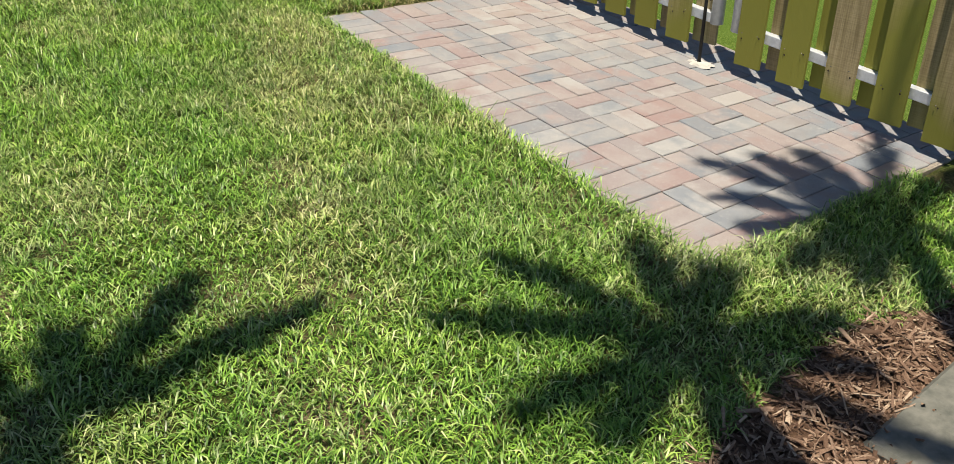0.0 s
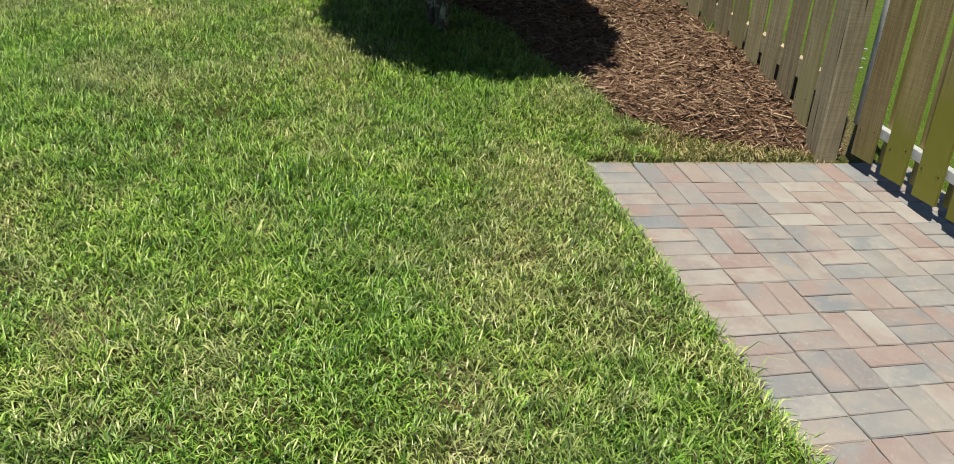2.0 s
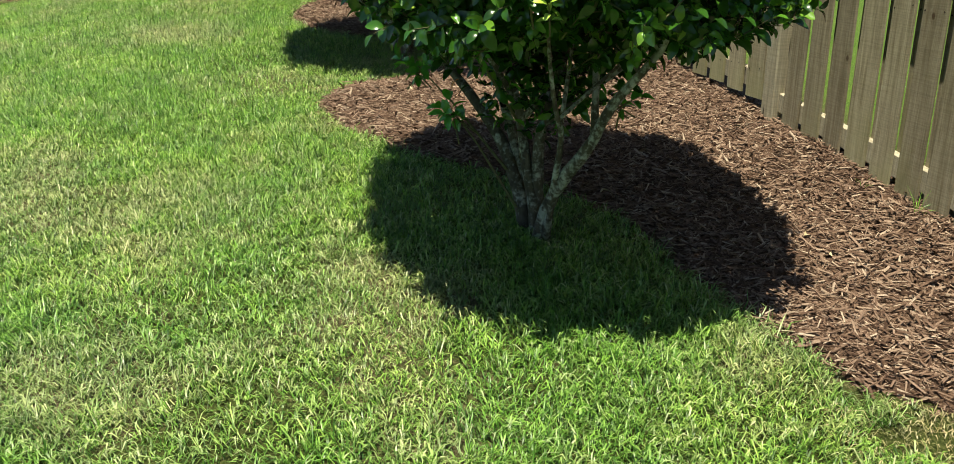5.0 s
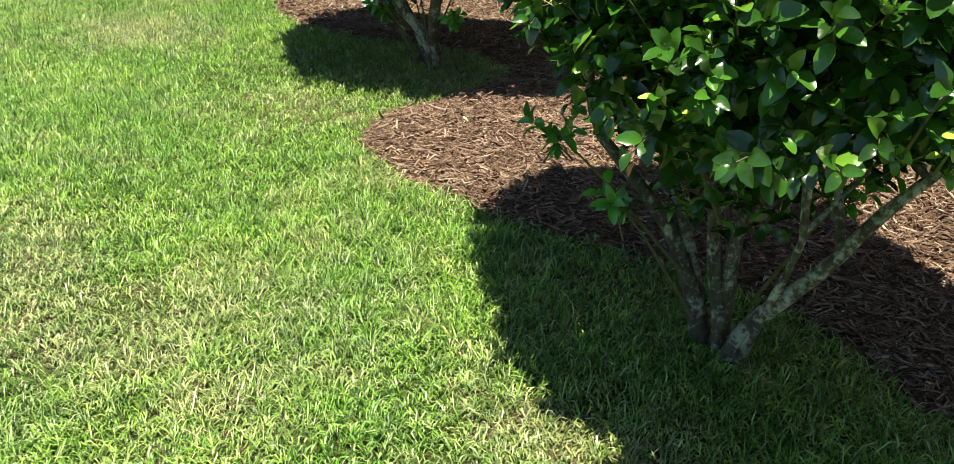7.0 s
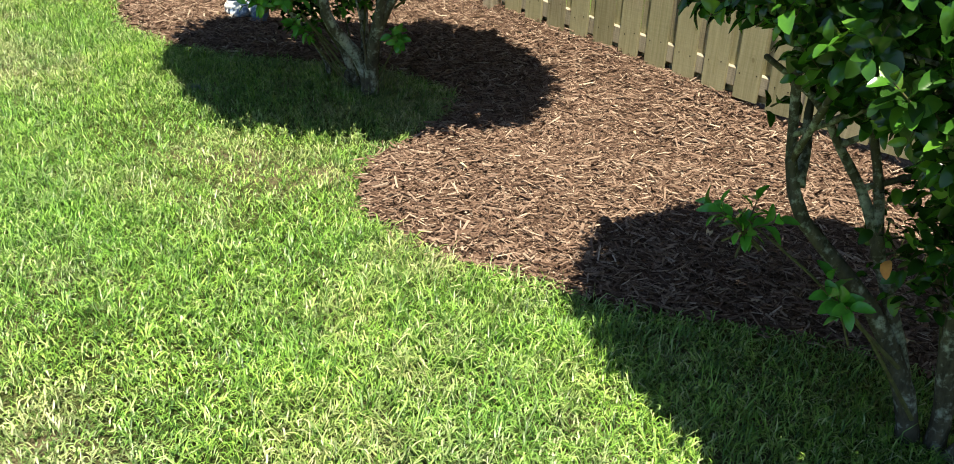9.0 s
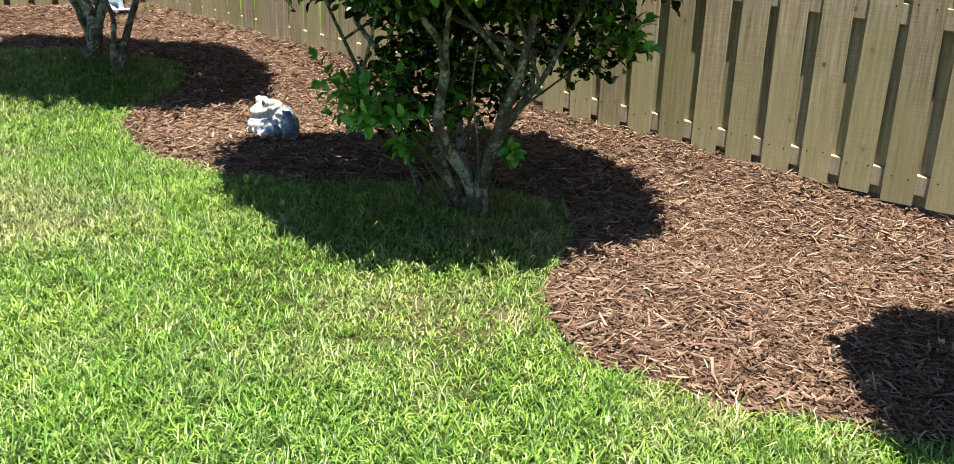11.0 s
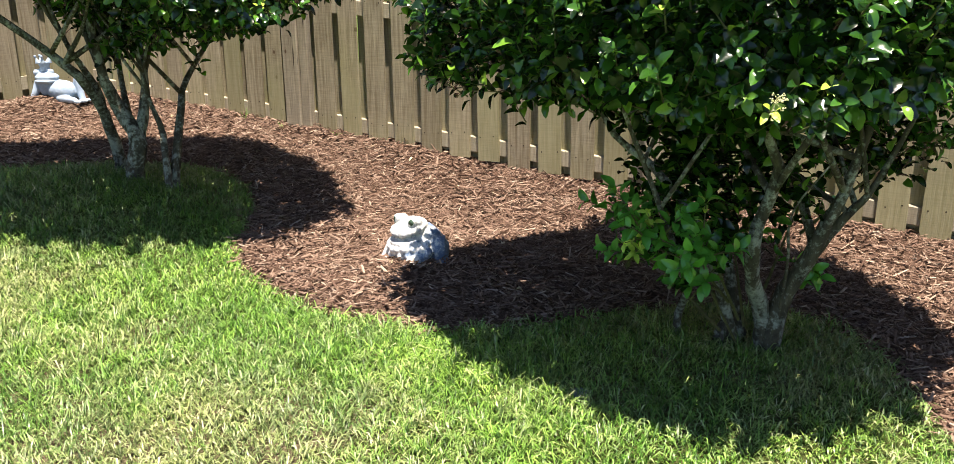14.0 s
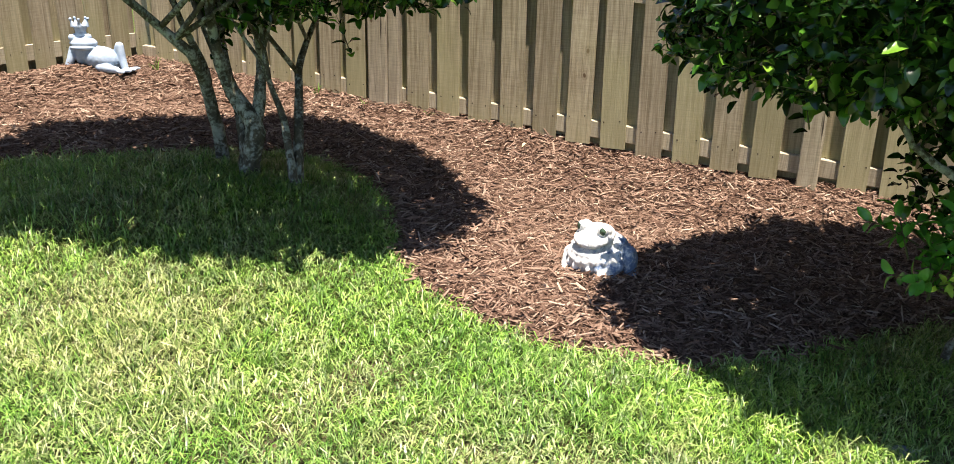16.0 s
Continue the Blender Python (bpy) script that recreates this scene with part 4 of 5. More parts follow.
    # low leafy sprouts on the stems
    for sx0, sy0, sz0, n, spread in sprouts:
        for k in range(n):
            d = np.array([rnd.gauss(0, 1), rnd.gauss(0, 1), rnd.gauss(0.3, 0.6)])
            d /= np.linalg.norm(d)
            p = np.array([sx0, sy0, sz0]) + d * spread * rnd.uniform(0.5, 1.0)
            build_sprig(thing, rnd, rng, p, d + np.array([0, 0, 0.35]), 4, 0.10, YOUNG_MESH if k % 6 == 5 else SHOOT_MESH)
        part("sprout_stem", mesh_of("sprout_stem", *tube([(sx0 * 0.25, sy0 * 0.25, max(0.05, sz0 - 0.34)), (sx0 * 0.7, sy0 * 0.7, sz0 - 0.12), (sx0, sy0, sz0)], [0.006, 0.004, 0.002], 5), TWIG), None, thing)
    return thing


def stem(r, *pts, limbs=3):
    return {"r": r, "pts": pts, "limbs": limbs}


def rooted(base, pts):
    """Stem points of the plan and the height, seen from the shrub's foot."""
    x0, y0 = base
    z0 = float(ground_z(x0, y0)) - 0.03
    return [(x - x0, y - y0, z - z0) for x, y, z in pts]


B1, B2, B3 = (1.335, 5.235), (1.190, 8.060), (0.950, 10.900)
first = build_shrub(B1, (0.055, 0.085), 0.93, (0.64, 0.88, 1.2, 1.95, 0.42, 112), [
    stem(0.030, *rooted(B1, [(1.312, 5.30, 0.34), (1.294, 5.32, 0.49), (1.262, 5.385, 0.63), (1.23, 5.43, 0.72), (1.15, 5.52, 0.85), (1.07, 5.59, 0.96), (1.05, 5.63, 1.08), (1.035, 5.645, 1.22), (0.98, 5.68, 1.75)])),
    stem(0.017, *rooted(B1, [(1.06, 5.615, 1.04), (1.115, 5.645, 1.11), (1.15, 5.68, 1.17), (1.20, 5.72, 1.30), (1.28, 5.80, 1.65)]), limbs=2),
    stem(0.026, *rooted(B1, [(1.335, 5.255, 0.34), (1.324, 5.24, 0.47), (1.30, 5.262, 0.63), (1.279, 5.267, 0.785), (1.262, 5.27, 0.88), (1.208, 5.25, 1.04), (1.15, 5.22, 1.30), (1.10, 5.20, 1.75)])),
    stem(0.027, *rooted(B1, [(1.35, 5.25, 0.34), (1.336, 5.25, 0.55), (1.335, 5.24, 0.70), (1.352, 5.237, 0.82), (1.40, 5.25, 0.93), (1.46, 5.30, 1.15), (1.55, 5.40, 1.75)])),
    stem(0.028, *rooted(B1, [(1.335, 5.20, 0.36), (1.338, 5.155, 0.49), (1.371, 5.046, 0.65), (1.435, 4.97, 0.78), (1.468, 4.905, 0.905), (1.52, 4.86, 1.0), (1.60, 4.80, 1.13), (1.70, 4.70, 1.5)])),
    stem(0.014, *rooted(B1, [(1.345, 5.16, 0.40), (1.345, 5.05, 0.66), (1.342, 4.985, 0.82), (1.307, 4.94, 0.91), (1.27, 4.90, 1.10), (1.24, 4.86, 1.4)]), limbs=2),
    stem(0.020, *rooted(B1, [(1.33, 5.29, 0.36), (1.29, 5.39, 0.66), (1.25, 5.47, 0.86), (1.222, 5.525, 1.0), (1.15, 5.57, 1.12), (1.07, 5.613, 1.245), (0.90, 5.65, 1.36)]), limbs=2),
    stem(0.015, *rooted(B1, [(1.248, 5.47, 0.86), (1.235, 5.51, 1.05), (1.20, 5.55, 1.22), (1.16, 5.58, 1.45), (1.10, 5.62, 1.8)]), limbs=2),
], 11, "tree-form privet shrub with dense glossy leaves and lichened stems", 1600, math.radians(215),
    [(-0.37, 0.43, 0.60, 4, 0.10), (-0.275, 0.205, 0.47, 3, 0.08), (-0.315, -0.145, 0.80, 4, 0.12), (0.065, 0.155, 0.5, 5, 0.14), (0.265, -0.095, 0.55, 4, 0.12)], [((0.125, 0.035, 0.68), (0.30, 0.26, 0.16), 300), ((0.0, 0.06, 0.58), (0.24, 0.26, 0.20), 330)], squash=(0.88, 1.10))
ob = part("leaf", mesh_of("leaf", [(a * 0.05, b * 0.05, c * 0.05) for a, b, c in LEAF_V], LEAF_F, AUTUMN, True), None, first, "dying orange leaf")
ob.matrix_local = Matrix.Translation((-0.265, 0.115, 0.60)) @ Euler((0.5, 0.5, 3.6)).to_matrix().to_4x4()
build_shrub(B2, (0.060, 0.215), 1.00, (0.78, 1.02, 1.2, 2.0, 0.0, 0), [
    stem(0.032, *rooted(B2, [(1.205, 8.02, 0.58), (1.170, 8.019, 0.76), (1.085, 8.033, 0.872), (1.012, 8.026, 0.96), (0.978, 8.02, 1.05), (0.985, 8.011, 1.14), (0.952, 7.953, 1.302), (0.90, 7.97, 1.39), (0.84, 7.975, 1.48), (0.75, 7.98, 1.85)])),
    stem(0.038, *rooted(B2, [(1.20, 8.0, 0.58), (1.182, 7.96, 0.82), (1.177, 7.884, 0.98), (1.172, 7.843, 1.10), (1.19, 7.79, 1.25), (1.20, 7.70, 1.65)])),
    stem(0.022, *rooted(B2, [(1.178, 7.90, 0.95), (1.205, 7.83, 1.07), (1.225, 7.775, 1.15), (1.25, 7.72, 1.235), (1.36, 7.60, 1.55)])),
    stem(0.016, *rooted(B2, [(1.15, 8.31, 0.60), (1.12, 8.30, 0.72), (0.97, 8.215, 0.91), (0.83, 8.24, 1.08), (0.80, 8.29, 1.23), (0.74, 8.34, 1.40), (0.69, 8.39, 1.56)])),
    stem(0.022, *rooted(B2, [(1.21, 8.12, 0.60), (1.10, 8.17, 0.90), (0.96, 8.21, 1.12), (0.965, 8.37, 1.28), (0.98, 8.54, 1.40), (0.92, 8.70, 1.8)])),
    stem(0.024, *rooted(B2, [(1.23, 8.10, 0.60), (1.27, 8.20, 0.95), (1.32, 8.32, 1.25), (1.40, 8.55, 1.75)])),
    stem(0.007, *rooted(B2, [(1.19, 7.98, 0.60), (1.12, 7.94, 0.95), (1.07, 7.93, 1.15), (0.96, 7.80, 1.36)]), limbs=0),
    stem(0.040, *rooted(B2, [(1.165, 8.15, 0.59), (1.160, 8.15, 0.66), (1.155, 8.145, 0.705)]), limbs=0),
], 12, "tree-form privet shrub with lichened stems beside a statue", 1600, math.radians(215),
    [(-0.40, 0.22, 0.56, 13, 0.19), (-0.36, 0.08, 0.50, 11, 0.17), (-0.30, 0.34, 0.44, 9, 0.16), (-0.215, 0.44, 0.55, 3, 0.09), (-0.165, 0.32, 0.50, 6, 0.13), (-0.20, 0.12, 0.34, 5, 0.12), (-0.075, 0.07, 0.45, 5, 0.13), (0.10, -0.15, 0.32, 3, 0.07), (0.055, 0.06, 0.62, 6, 0.16), (0.175, -0.11, 0.58, 5, 0.14), (0.40, -0.46, 0.78, 9, 0.15)], [((-0.26, 0.16, 0.52), (0.12, 0.17, 0.22), 180), ((0.04, 0.14, 0.66), (0.34, 0.36, 0.30), 1000), ((-0.02, 0.12, 0.74), (0.18, 0.22, 0.20), 240), ((0.36, -0.27, 0.75), (0.26, 0.26, 0.17), 480), ((0.06, 0.12, 0.96), (0.50, 0.50, 0.16), 1000), ((-0.05, 0.34, 0.92), (0.34, 0.30, 0.16), 420)], squash=(0.98, 1.06))
build_shrub(B3, (-0.030, 0.170), 1.10, (0.62, 0.90, 1.2, 2.05, 0.85, 150), [
    stem(0.032, *rooted(B3, [(1.04, 11.24, 0.82), (1.03, 11.245, 1.02), (0.985, 11.23, 1.14), (0.945, 11.215, 1.25), (0.80, 11.13, 1.415), (0.73, 11.17, 1.50), (0.66, 11.21, 1.58), (0.45, 11.22, 1.75), (0.22, 11.24, 1.95), (0.05, 11.25, 2.15)])),
    stem(0.022, *rooted(B3, [(0.955, 11.22, 1.23), (0.925, 11.20, 1.34), (0.84, 11.17, 1.46), (0.75, 11.15, 1.60), (0.60, 11.10, 1.95)]), limbs=2),
    stem(0.050, *rooted(B3, [(0.925, 11.0, 0.82), (0.927, 10.99, 0.99), (0.937, 10.955, 1.12), (0.945, 11.06, 1.235), (0.90, 11.08, 1.36), (0.87, 11.08, 1.47), (0.80, 11.05, 1.85)])),
    stem(0.034, *rooted(B3, [(0.937, 10.97, 1.09), (0.99, 10.98, 1.20), (1.04, 11.0, 1.32), (1.06, 11.02, 1.45), (1.10, 11.10, 1.9)])),
    stem(0.022, *rooted(B3, [(0.965, 10.79, 0.83), (0.955, 10.79, 0.95), (0.985, 10.83, 1.06), (1.02, 10.88, 1.17), (1.00, 10.92, 1.30), (0.98, 10.92, 1.42), (0.95, 10.95, 1.8)])),
    stem(0.025, *rooted(B3, [(0.985, 10.79, 0.83), (1.01, 10.80, 0.97), (1.10, 10.86, 1.13), (1.20, 10.93, 1.29), (1.24, 10.956, 1.34), (1.37, 11.0, 1.45), (1.50, 11.03, 1.55), (1.70, 11.10, 1.75)])),
    stem(0.026, *rooted(B3, [(0.97, 11.05, 0.82), (1.03, 11.12, 1.10), (1.10, 11.25, 1.40), (1.20, 11.40, 1.9)])),
], 13, "tree-form privet shrub with lichened stems near the back corner", 1600, math.radians(215), squash=(0.97, 1.08))


# ---- statues ----
def blob(bm, c, r, turn=(0, 0, 0), sub=3):
    o = bmesh.ops.create_icosphere(bm, subdivisions=sub, radius=1.0, matrix=Matrix.Translation(c) @ Euler(turn).to_matrix().to_4x4() @ Matrix.Diagonal((*r, 1)))
    return o["verts"]


def finish_statue(name, bm, mat, at, turn, label, rough=0.0, scale=30.0, size=1.0, eyes=(), tall=1.0):
    """Melts the shapes into one skin."""
    me = bpy.data.meshes.new(name)
    bm.to_mesh(me)
    bm.free()
    tmp = new(name, me)
    mod = tmp.modifiers.new("skin", "REMESH")
    mod.mode, mod.voxel_size = "VOXEL", 0.0045
    skin = bpy.data.meshes.new_from_object(tmp.evaluated_get(bpy.context.evaluated_depsgraph_get()))
    bpy.data.objects.remove(tmp)
    skin.materials.clear()
    skin.materials.append(mat)
    skin.materials.append(EYE)
    bm = bmesh.new()
    bm.from_mesh(skin)
    bmesh.ops.smooth_vert(bm, verts=bm.verts, factor=0.5, use_axis_x=True, use_axis_y=True, use_axis_z=True)
    bm.normal_update()
    moves = [(v, v.normal * (noise.noise(v.co * scale) + 0.5 * noise.noise(v.co * scale * 2.3)) * rough) for v in bm.verts]
    for v, d in moves:
        v.co += d
    for f in bm.faces:
        f.smooth = True
        c = f.calc_center_median()
        f.material_index = 1 if any((c - Vector(e[:3])).length < e[3] for e in eyes) else 0
    for v in bm.verts:
        v.co *= size
        v.co.z *= tall
    bm.to_mesh(skin)
    bm.free()
    skin.name = name
    ob = new(name, skin)
    ob.location, ob.rotation_euler = at, (0, 0, turn)
    return tagged(ob, label, "statue", "garden statues")


bm = bmesh.new()           # squat seated figure, facing +x
blob(bm, (-0.040, 0, 0.078), (0.098, 0.112, 0.082))
blob(bm, (0.022, 0, 0.070), (0.088, 0.108, 0.060))
blob(bm, (-0.012, 0, 0.120), (0.068, 0.070, 0.050))
blob(bm, (0.028, 0, 0.150), (0.080, 0.078, 0.024), (0, 0.20, 0))     # upper jaw
blob(bm, (-0.005, 0, 0.156), (0.062, 0.066, 0.030))
blob(bm, (0.034, 0, 0.106), (0.074, 0.084, 0.018), (0, 0.10, 0))     # lower jaw
blob(bm, (0.058, 0, 0.082), (0.052, 0.070, 0.032))
for s in (1, -1):
    blob(bm, (0.020, s * 0.044, 0.176), (0.030, 0.024, 0.021))
    blob(bm, (0.043, s * 0.046, 0.180), (0.020, 0.020, 0.020))
    blob(bm, (-0.065, s * 0.105, 0.062), (0.058, 0.034, 0.054), (0, 0, s * 0.4))
    blob(bm, (-0.050, s * 0.125, 0.020), (0.052, 0.028, 0.020), (0, 0, s * 0.3))
    blob(bm, (0.112, s * 0.072, 0.018), (0.036, 0.028, 0.018), (0, 0, s * 0.25))
    for f in np.linspace(0, 1, 7):
        blob(bm, (0.022 + 0.074 * float(f), s * (0.108 - 0.034 * float(f)), 0.070 - 0.044 * float(f)), (0.026, 0.025, 0.025), (0, 0, 0), 2)
rw = random.Random(31)
for k in range(22):
    a, e = rw.uniform(1.1, 5.2), rw.uniform(-0.1, 0.8)
    r = rw.uniform(0.008, 0.014)
    d = Vector((math.cos(a) * math.cos(e), math.sin(a) * math.cos(e), math.sin(e)))
    blob(bm, (-0.04 + d.x * 0.098, d.y * 0.110, 0.078 + d.z * 0.080), (r, r, r * 0.8), (0, 0, 0), 2)
for s in (1, -1):
    for px, py, pz, r in ((0.106, 0.014, 0.078, 0.015), (0.094, 0.044, 0.082, 0.017), (0.072, 0.072, 0.084, 0.016), (0.040, 0.094, 0.086, 0.017), (0.104, 0.030, 0.056, 0.014), (0.086, 0.062, 0.060, 0.015), (0.008, 0.098, 0.102, 0.015)):
        blob(bm, (px, s * py, pz), (r, r, r * 0.85), (0, 0, 0), 2)
fz = float(bed_top(BED, np.array([1.22]), np.array([9.56]))[0])
finish_statue("garden_statue", bm, FROGPAINT, (1.203, 9.532, fz - 0.030), math.radians(168), "weathered white and blue squat frog garden statue on the mulch", 0.0020, 62, 1.0, ((0.058, 0.054, 0.182, 0.0125), (0.058, -0.054, 0.182, 0.0125)), 1.15)

bm = bmesh.new()           # reclining crowned figure: x along it, y to its back
blob(bm, (0.013, 0, 0.085), (0.122, 0.086, 0.080), (0, 0.12, 0))
blob(bm, (-0.095, 0, 0.12), (0.062, 0.065, 0.085), (0, 0.25, 0))
blob(bm, (-0.090, -0.01, 0.184), (0.090, 0.074, 0.040))
blob(bm, (-0.090, -0.024, 0.160), (0.084, 0.070, 0.020))
for s in (1, -1):
    blob(bm, (-0.10 + s * 0.048, -0.01, 0.226), (0.021, 0.021, 0.020))
for pts, rad in (([(-0.15, -0.03, 0.15), (-0.17, -0.05, 0.08), (-0.19, -0.06, 0.03), (-0.215, -0.08, 0.012)], [0.030, 0.027, 0.024, 0.020]),
                 ([(0.09, 0.03, 0.05), (0.125, 0.02, 0.12), (0.135, 0.01, 0.165), (0.15, 0.0, 0.08), (0.165, -0.01, 0.02)], [0.042, 0.036, 0.030, 0.027, 0.026]),
                 ([(0.02, -0.06, 0.035), (0.09, -0.08, 0.03), (0.14, -0.08, 0.022)], [0.03, 0.028, 0.022])):
    for k in range(len(pts) - 1):
        for f in np.linspace(0, 1, 12):
            p = Vector(pts[k]).lerp(Vector(pts[k + 1]), float(f))
            r = rad[k] + (rad[k + 1] - rad[k]) * float(f)
            blob(bm, p, (r, r, r), (0, 0, 0), 2)
for x, y, t in ((0.185, -0.03, 0.3), (0.20, 0.03, -0.2), (0.16, -0.085, 0.1), (-0.225, -0.085, 0.2)):
    for k in (-1, 0, 1):
        blob(bm, (x + 0.012 * abs(k), y + 0.022 * k, 0.014), (0.034, 0.012, 0.012), (0, 0, t + 0.5 * k), 2)
blob(bm, (-0.105, 0.005, 0.245), (0.036, 0.036, 0.028))
bmesh.ops.create_cone(bm, cap_ends=True, segments=20, radius1=0.030, radius2=0.046, depth=0.05, matrix=Matrix.Translation((-0.105, 0.005, 0.272)))
for k in range(5):
    a = 2 * math.pi * k / 5
    ca, sa = math.cos(a), math.sin(a)
    bmesh.ops.create_cone(bm, cap_ends=True, segments=8, radius1=0.022, radius2=0.004, depth=0.045, matrix=Matrix.Translation((-0.105 + 0.047 * ca, 0.005 + 0.047 * sa, 0.312)) @ Euler((-0.3 * sa, 0.3 * ca, 0)).to_matrix().to_4x4())
    blob(bm, (-0.105 + 0.056 * ca, 0.005 + 0.056 * sa, 0.340), (0.011, 0.011, 0.011), (0, 0, 0), 2)
for s in (1, -1):
    blob(bm, (-0.150, s * 0.040, 0.222), (0.022, 0.022, 0.024))
kz = float(bed_top(BED, np.array([1.90]), np.array([13.0]))[0])
finish_statue("garden_statue", bm, BLUESTONE, (1.935, 13.045, kz - 0.004), math.radians(-62.7), "pale blue reclining crowned frog garden statue by the fence", size=0.92)


# ---- small things ----
def weed(x, y, n, tall, seed, label):
    """A tuft of long thin blades."""
    rnd = random.Random(seed)
    thing = tagged(new("weed"), label, "weed", "weeds along the fence")
    thing.location = (x, y, float(bed_top(BED, np.array([x]), np.array([y]))[0]) - 0.01)
    for k in range(n):
        a, ln, le = rnd.uniform(0, 6.28), tall * rnd.uniform(0.5, 1), rnd.uniform(0.2, 1.2)
        d, w = Vector((math.cos(a), math.sin(a), 0)), Vector((-math.sin(a), math.cos(a), 0)) * 0.0016
        p0 = d * rnd.uniform(0, 0.02)
        p1 = p0 + d * (ln * 0.5 * math.sin(le * 0.6)) + Vector((0, 0, ln * 0.5 * math.cos(le * 0.6)))
        p2 = p1 + d * (ln * 0.5 * math.sin(le * 1.4)) + Vector((0, 0, ln * 0.5 * math.cos(le * 1.4)))
        fold = Vector((0, 0, -0.0008)) + d * 0.0008
        vs = [p0 - w, p0 + w, p1 + w, p2, p1 - w, p0 + fold, p1 + fold]
        part("blade", mesh_of("blade", [tuple(c) for c in vs], [(0, 5, 6, 4), (5, 1, 2, 6), (4, 6, 3), (6, 2, 3)], GRASS), None, thing)


for k, (x, y, n, tall) in enumerate(((2.74, 5.02, 9, 0.15), (2.70, 5.30, 5, 0.10), (2.42, 11.0, 5, 0.09), (2.38, 11.75, 8, 0.12), (2.20, 12.85, 12, 0.14), (2.36, 11.4, 5, 0.08))):
    weed(x, y, n, tall, 40 + k, "thin green weed at the foot of the fence")


def dead_leaf(x, y, poly, seed):
    rnd = random.Random(seed)
    sc = rnd.uniform(0.028, 0.05)
    me = mesh_of("dead_leaf", [(a * sc, b * sc, c * sc * 2) for a, b, c in LEAF_V], LEAF_F, STRAW, True)
    ob = new("dead_leaf", me)
    zz = float(bed_top(poly, np.array([x]), np.array([y]))[0]) if inside(BED, x, y) else float(ground_z(x, y)) + 0.02
    ob.location, ob.rotation_euler = (x, y, zz + 0.012), (rnd.uniform(-0.4, 0.4), rnd.uniform(-0.4, 0.4), rnd.uniform(0, 6.3))
    tagged(ob, "dry pale fallen leaf lying on the mulch", "leaf", "fallen leaves")


rl = random.Random(77)
for k in range(34):
    x, y = rl.uniform(0.8, 2.4), rl.uniform(4.6, 12.4)
    if inside(BED, x, y):
        dead_leaf(x, y, BED, k)


def lid(x, y, label):
    """A small round irrigation lid sunk in the grass."""
    bm = bmesh.new()
    bmesh.ops.create_cone(bm, cap_ends=True, segments=20, radius1=0.035, radius2=0.031, depth=0.03)
    ob = part("sprinkler_head", bm, BLACKPLASTIC, None)
    ob.location = (x, y, float(ground_z(x, y)) - 0.002)
    tagged(ob, label, "sprinkler head", "sprinkler heads")


BLACKPLASTIC = make_plain("grey_plastic", (0.10, 0.12, 0.14), (0.20, 0.23, 0.26), 50, 0.6)
lid(0.50, 8.39, "small grey plastic sprinkler head in shaded grass")
lid(0.55, 11.45, "small grey plastic sprinkler head near the far shrub")
bm = bmesh.new()
bmesh.ops.create_cone(bm, cap_ends=True, segments=28, radius1=0.055, radius2=0.040, depth=0.010)
for v in bm.verts:
    a = math.atan2(v.co.y, v.co.x)
    k = 1 + 0.28 * math.sin(3 * a + 0.7) * math.sin(2 * a) + 0.12 * math.sin(7 * a)
    v.co.x, v.co.y = v.co.x * k * 0.8, v.co.y * k * 1.25
ob = part("rod_sleeve", bm, CONCRETE, None)
ob.location = (3.005, 2.68, pat_z(3.005, 2.68) + 0.004)
tagged(ob, "pale mortar ring round the gate drop rod", "mortar ring")


# ---- palms beside the start, whose shadows fall on the lawn ----
def build_palm(x, y, height, fronds, seed, label, lean=(0, 0)):
    z0 = float(ground_z(x, y))
    palm = tagged(new("palm"), label, "palm", "slender palms")
    palm.location = (x, y, z0 - 0.02)
    rnd = random.Random(seed)
    vs, fs = tube(smooth_line([(0, 0, 0), (lean[0] * 0.35, lean[1] * 0.35, height * 0.5), (lean[0], lean[1], height)], 10), [0.10 - 0.004 * k for k in range(10)], 12, 0.1, seed)
    part("trunk", mesh_of("trunk", vs, fs, BARK), None, palm)
    for az, length, rise in fronds:
        a = radians(az)
        out = Vector((math.cos(a), math.sin(a), 0))
        pts = [Vector((lean[0], lean[1], height)) + out * (length * s) + Vector((0, 0, rise * s - 0.55 * length * s * s)) for s in np.linspace(0, 1, 18)]
        bmf = bmesh.new()
        side = Vector((-out.y, out.x, 0))
        for i in range(1, 18):
            s = i / 17
            ll = 0.18 * math.sin(math.pi * min(1, 0.16 + 0.80 * s)) ** 0.6
            for sg in (1, -1):
                for q in (0.0, 0.5):
                    p = pts[i - 1].lerp(pts[i], q)
                    tip = p + (side * sg * 0.40 + out * 0.9).normalized() * ll + Vector((rnd.uniform(-0.03, 0.03), rnd.uniform(-0.03, 0.03), -0.3 * ll + rnd.uniform(-0.05, 0.03)))
                    w = (side * 0.5 - out * sg * 0.4) * 0.019
                    m = p.lerp(tip, 0.45) + Vector((0, 0, 0.02))
                    v = [bmf.verts.new(c) for c in (p - w * 0.5, p + w * 0.5, m + w, tip, m - w)]
                    bmf.faces.new(v)
        part("frond", bmf, PALMLEAF, palm)
    return palm


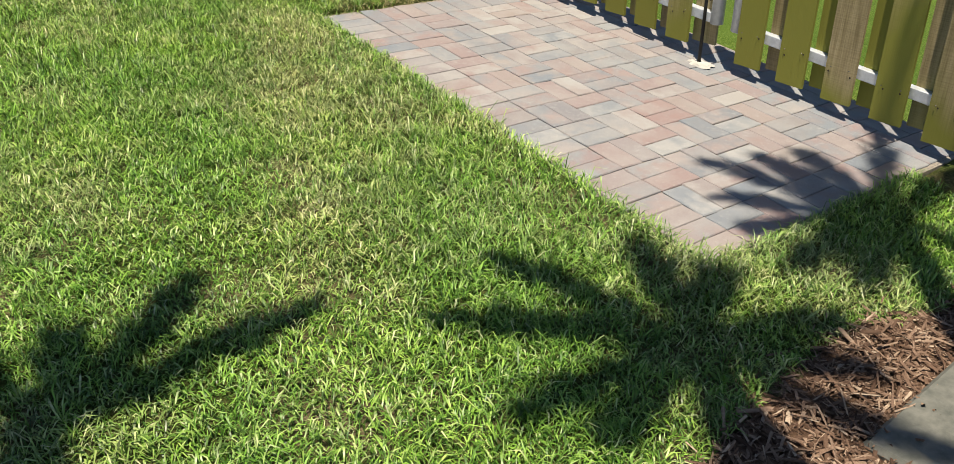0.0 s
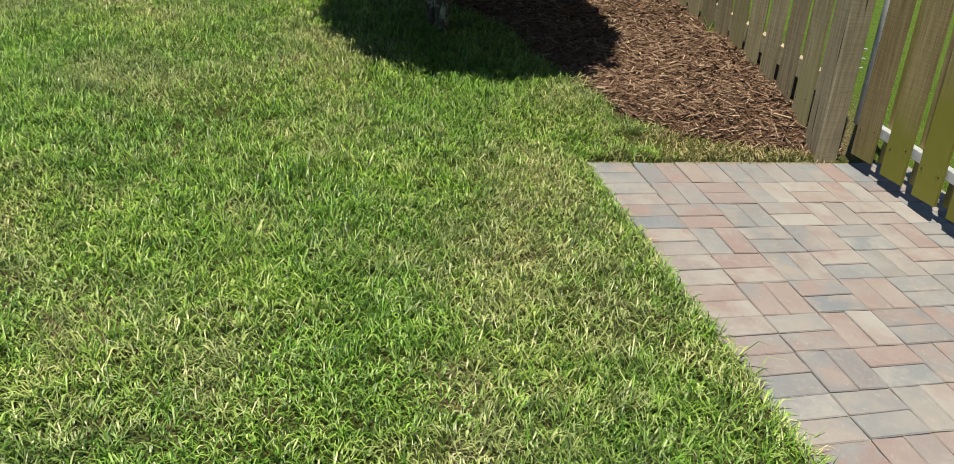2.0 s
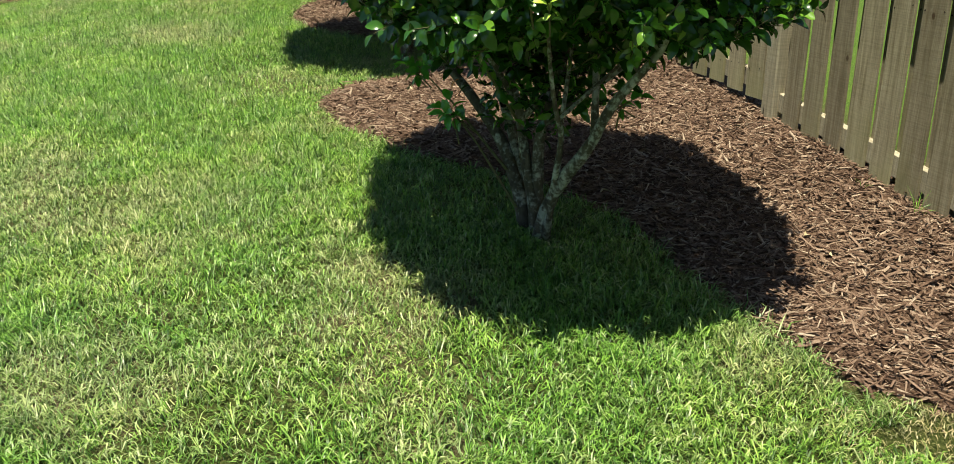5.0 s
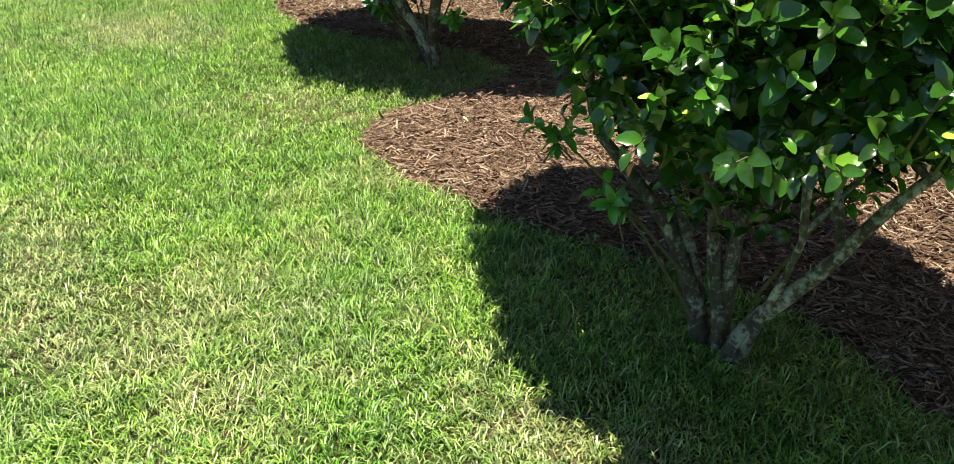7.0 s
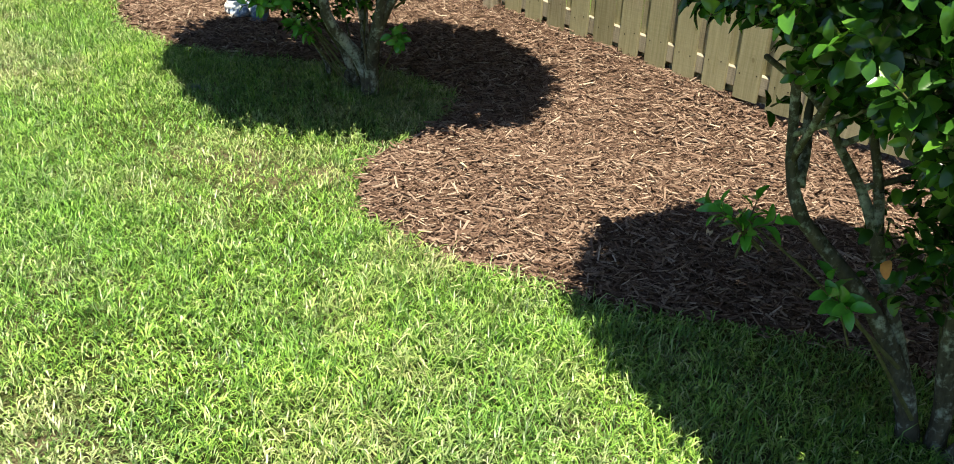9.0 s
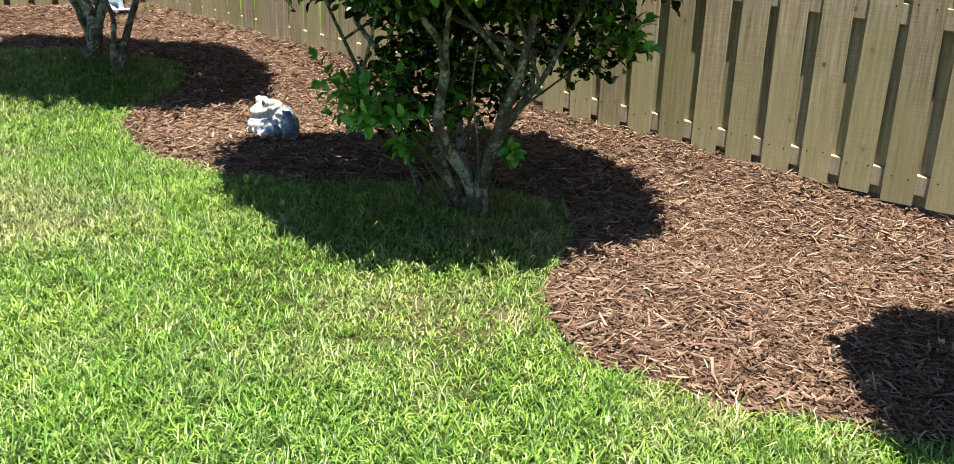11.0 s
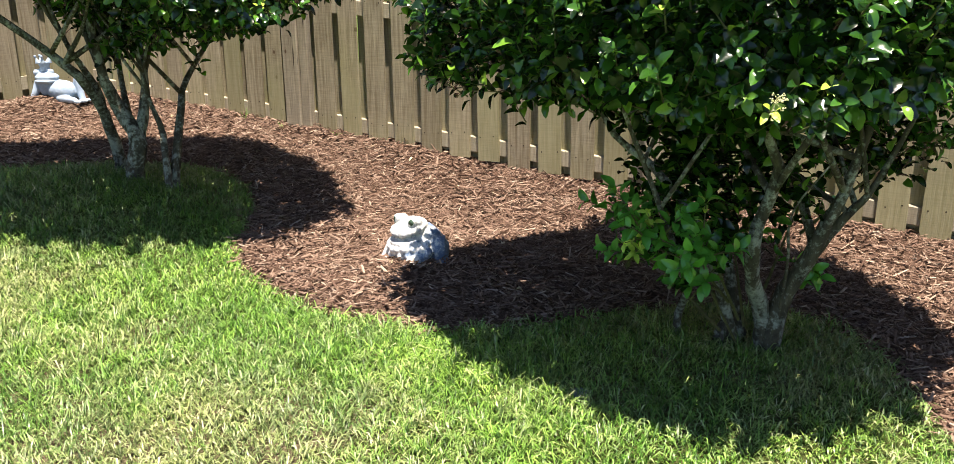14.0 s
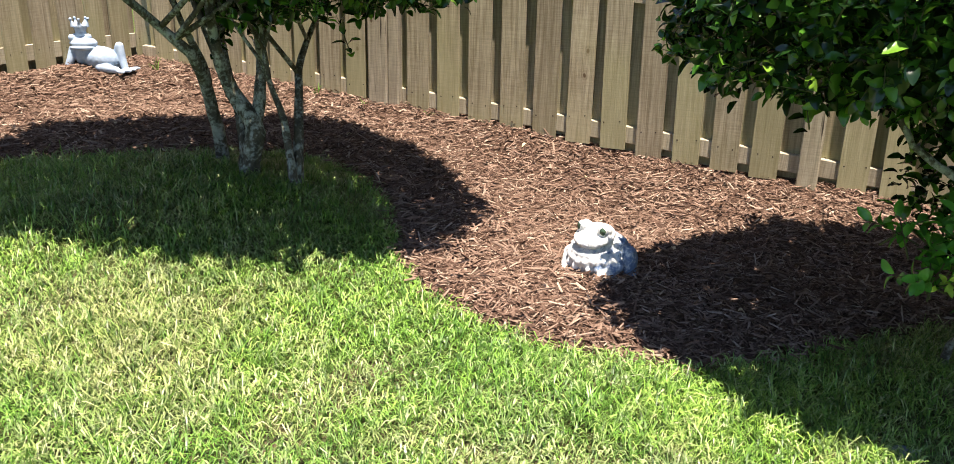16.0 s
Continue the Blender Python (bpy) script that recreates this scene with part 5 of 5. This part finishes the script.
build_palm(0.90, -0.30, 5.2, [(139, 0.66, 0.15), (111, 0.62, 0.15), (66, 0.42, 0.2), (176, 0.52, 0.15), (200, 0.42, 0.15), (30, 0.3, 0.2), (345, 0.5, 0.15), (322, 0.45, 0.15), (240, 0.8, 0.3), (290, 0.8, 0.3)], 2, "slender feather palm beside the slab", (-0.020, 0.762))
build_palm(1.50, -0.10, 5.2, [(111, 0.66, 0.15), (158, 0.54, 0.15), (72, 0.55, 0.15), (39, 0.85, 0.2), (182, 0.54, 0.15), (202, 0.45, 0.15), (92, 0.58, 0.15), (136, 0.58, 0.15), (10, 0.8, 0.2), (300, 0.8, 0.3)], 4, "slender leaning feather palm between slab and patio", (0.435, 0.692))
build_palm(-0.85, 0.85, 5.2, [(40, 0.62, 0.15), (12, 0.72, 0.15), (72, 0.32, 0.2), (110, 0.8, 0.3), (150, 0.9, 0.3), (200, 0.9, 0.3), (260, 0.9, 0.3)], 3, "slender feather palm on the lawn", (0.310, 0.062))


# ---- patio, piece by piece ----
def paver_mesh(seed, lx, ly):
    """A tumbled concrete paver with its top at z = 0."""
    rnd = random.Random(seed)
    bm = bmesh.new()
    box(bm, (lx, ly, 0.06), (0, 0, -0.03), 0, 0.0030)
    for v in bm.verts:
        v.co += Vector((rnd.uniform(-1, 1), rnd.uniform(-1, 1), rnd.uniform(-1, 1))) * 0.0009
    me = bpy.data.meshes.new("paver")
    bm.to_mesh(me)
    bm.free()
    me.materials.append(PAVER)
    return me


def build_patio():
    patio = tagged(new("patio"), "basketweave patio of pink and grey concrete pavers", "patio", kind="structure")
    w, l = PAT_NU * CELL_U, PAT_NV * CELL_V
    bm = bmesh.new()
    cs = [pat_xy(-0.02, -0.02), pat_xy(w + 0.02, -0.02), pat_xy(w + 0.02, l + 0.02), pat_xy(-0.02, l + 0.02)]
    top = [bm.verts.new((x, y, pat_z(x, y) - 0.006)) for x, y in cs]
    low = [bm.verts.new((x, y, pat_z(x, y) - 0.08)) for x, y in cs]
    bm.faces.new(top[::-1])
    for k in range(4):
        bm.faces.new((top[k], top[(k + 1) % 4], low[(k + 1) % 4], low[k]))
    part("joint_bed", bm, SAND, patio, "sand in the joints")
    across = [paver_mesh(k, CELL_U - 0.0028, CELL_V / 2 - 0.0026) for k in range(5)]
    along = [paver_mesh(k + 9, CELL_U / 2 - 0.0026, CELL_V - 0.0028) for k in range(5)]
    rnd = random.Random(5)
    tilt = Vector((0, 0, 1)).rotation_difference(Vector((0.0520, -0.0740, 1)).normalized()).to_matrix().to_4x4()

    def lay(u, v, upright):
        x, y = pat_xy(u, v)
        ob = part("paver", (along if upright else across)[rnd.randrange(5)], None, patio)
        ob.matrix_local = (Matrix.Translation((x, y, pat_z(x, y) + rnd.uniform(-0.0016, 0.0016))) @ tilt
                           @ Matrix.Rotation((0.028 if upright else 0.085) + rnd.gauss(0, 0.005), 4, "Z"))
    for j in range(PAT_NV):
        for i in range(PAT_NU):
            if i and (j == 0 or (i + j) % 2 == 0):
                for q in (0.25, 0.75):
                    lay((i + q) * CELL_U, (j + 0.5) * CELL_V, True)
            else:
                for q in (0.25, 0.75):
                    lay((i + 0.5) * CELL_U, (j + q) * CELL_V, False)


build_patio()
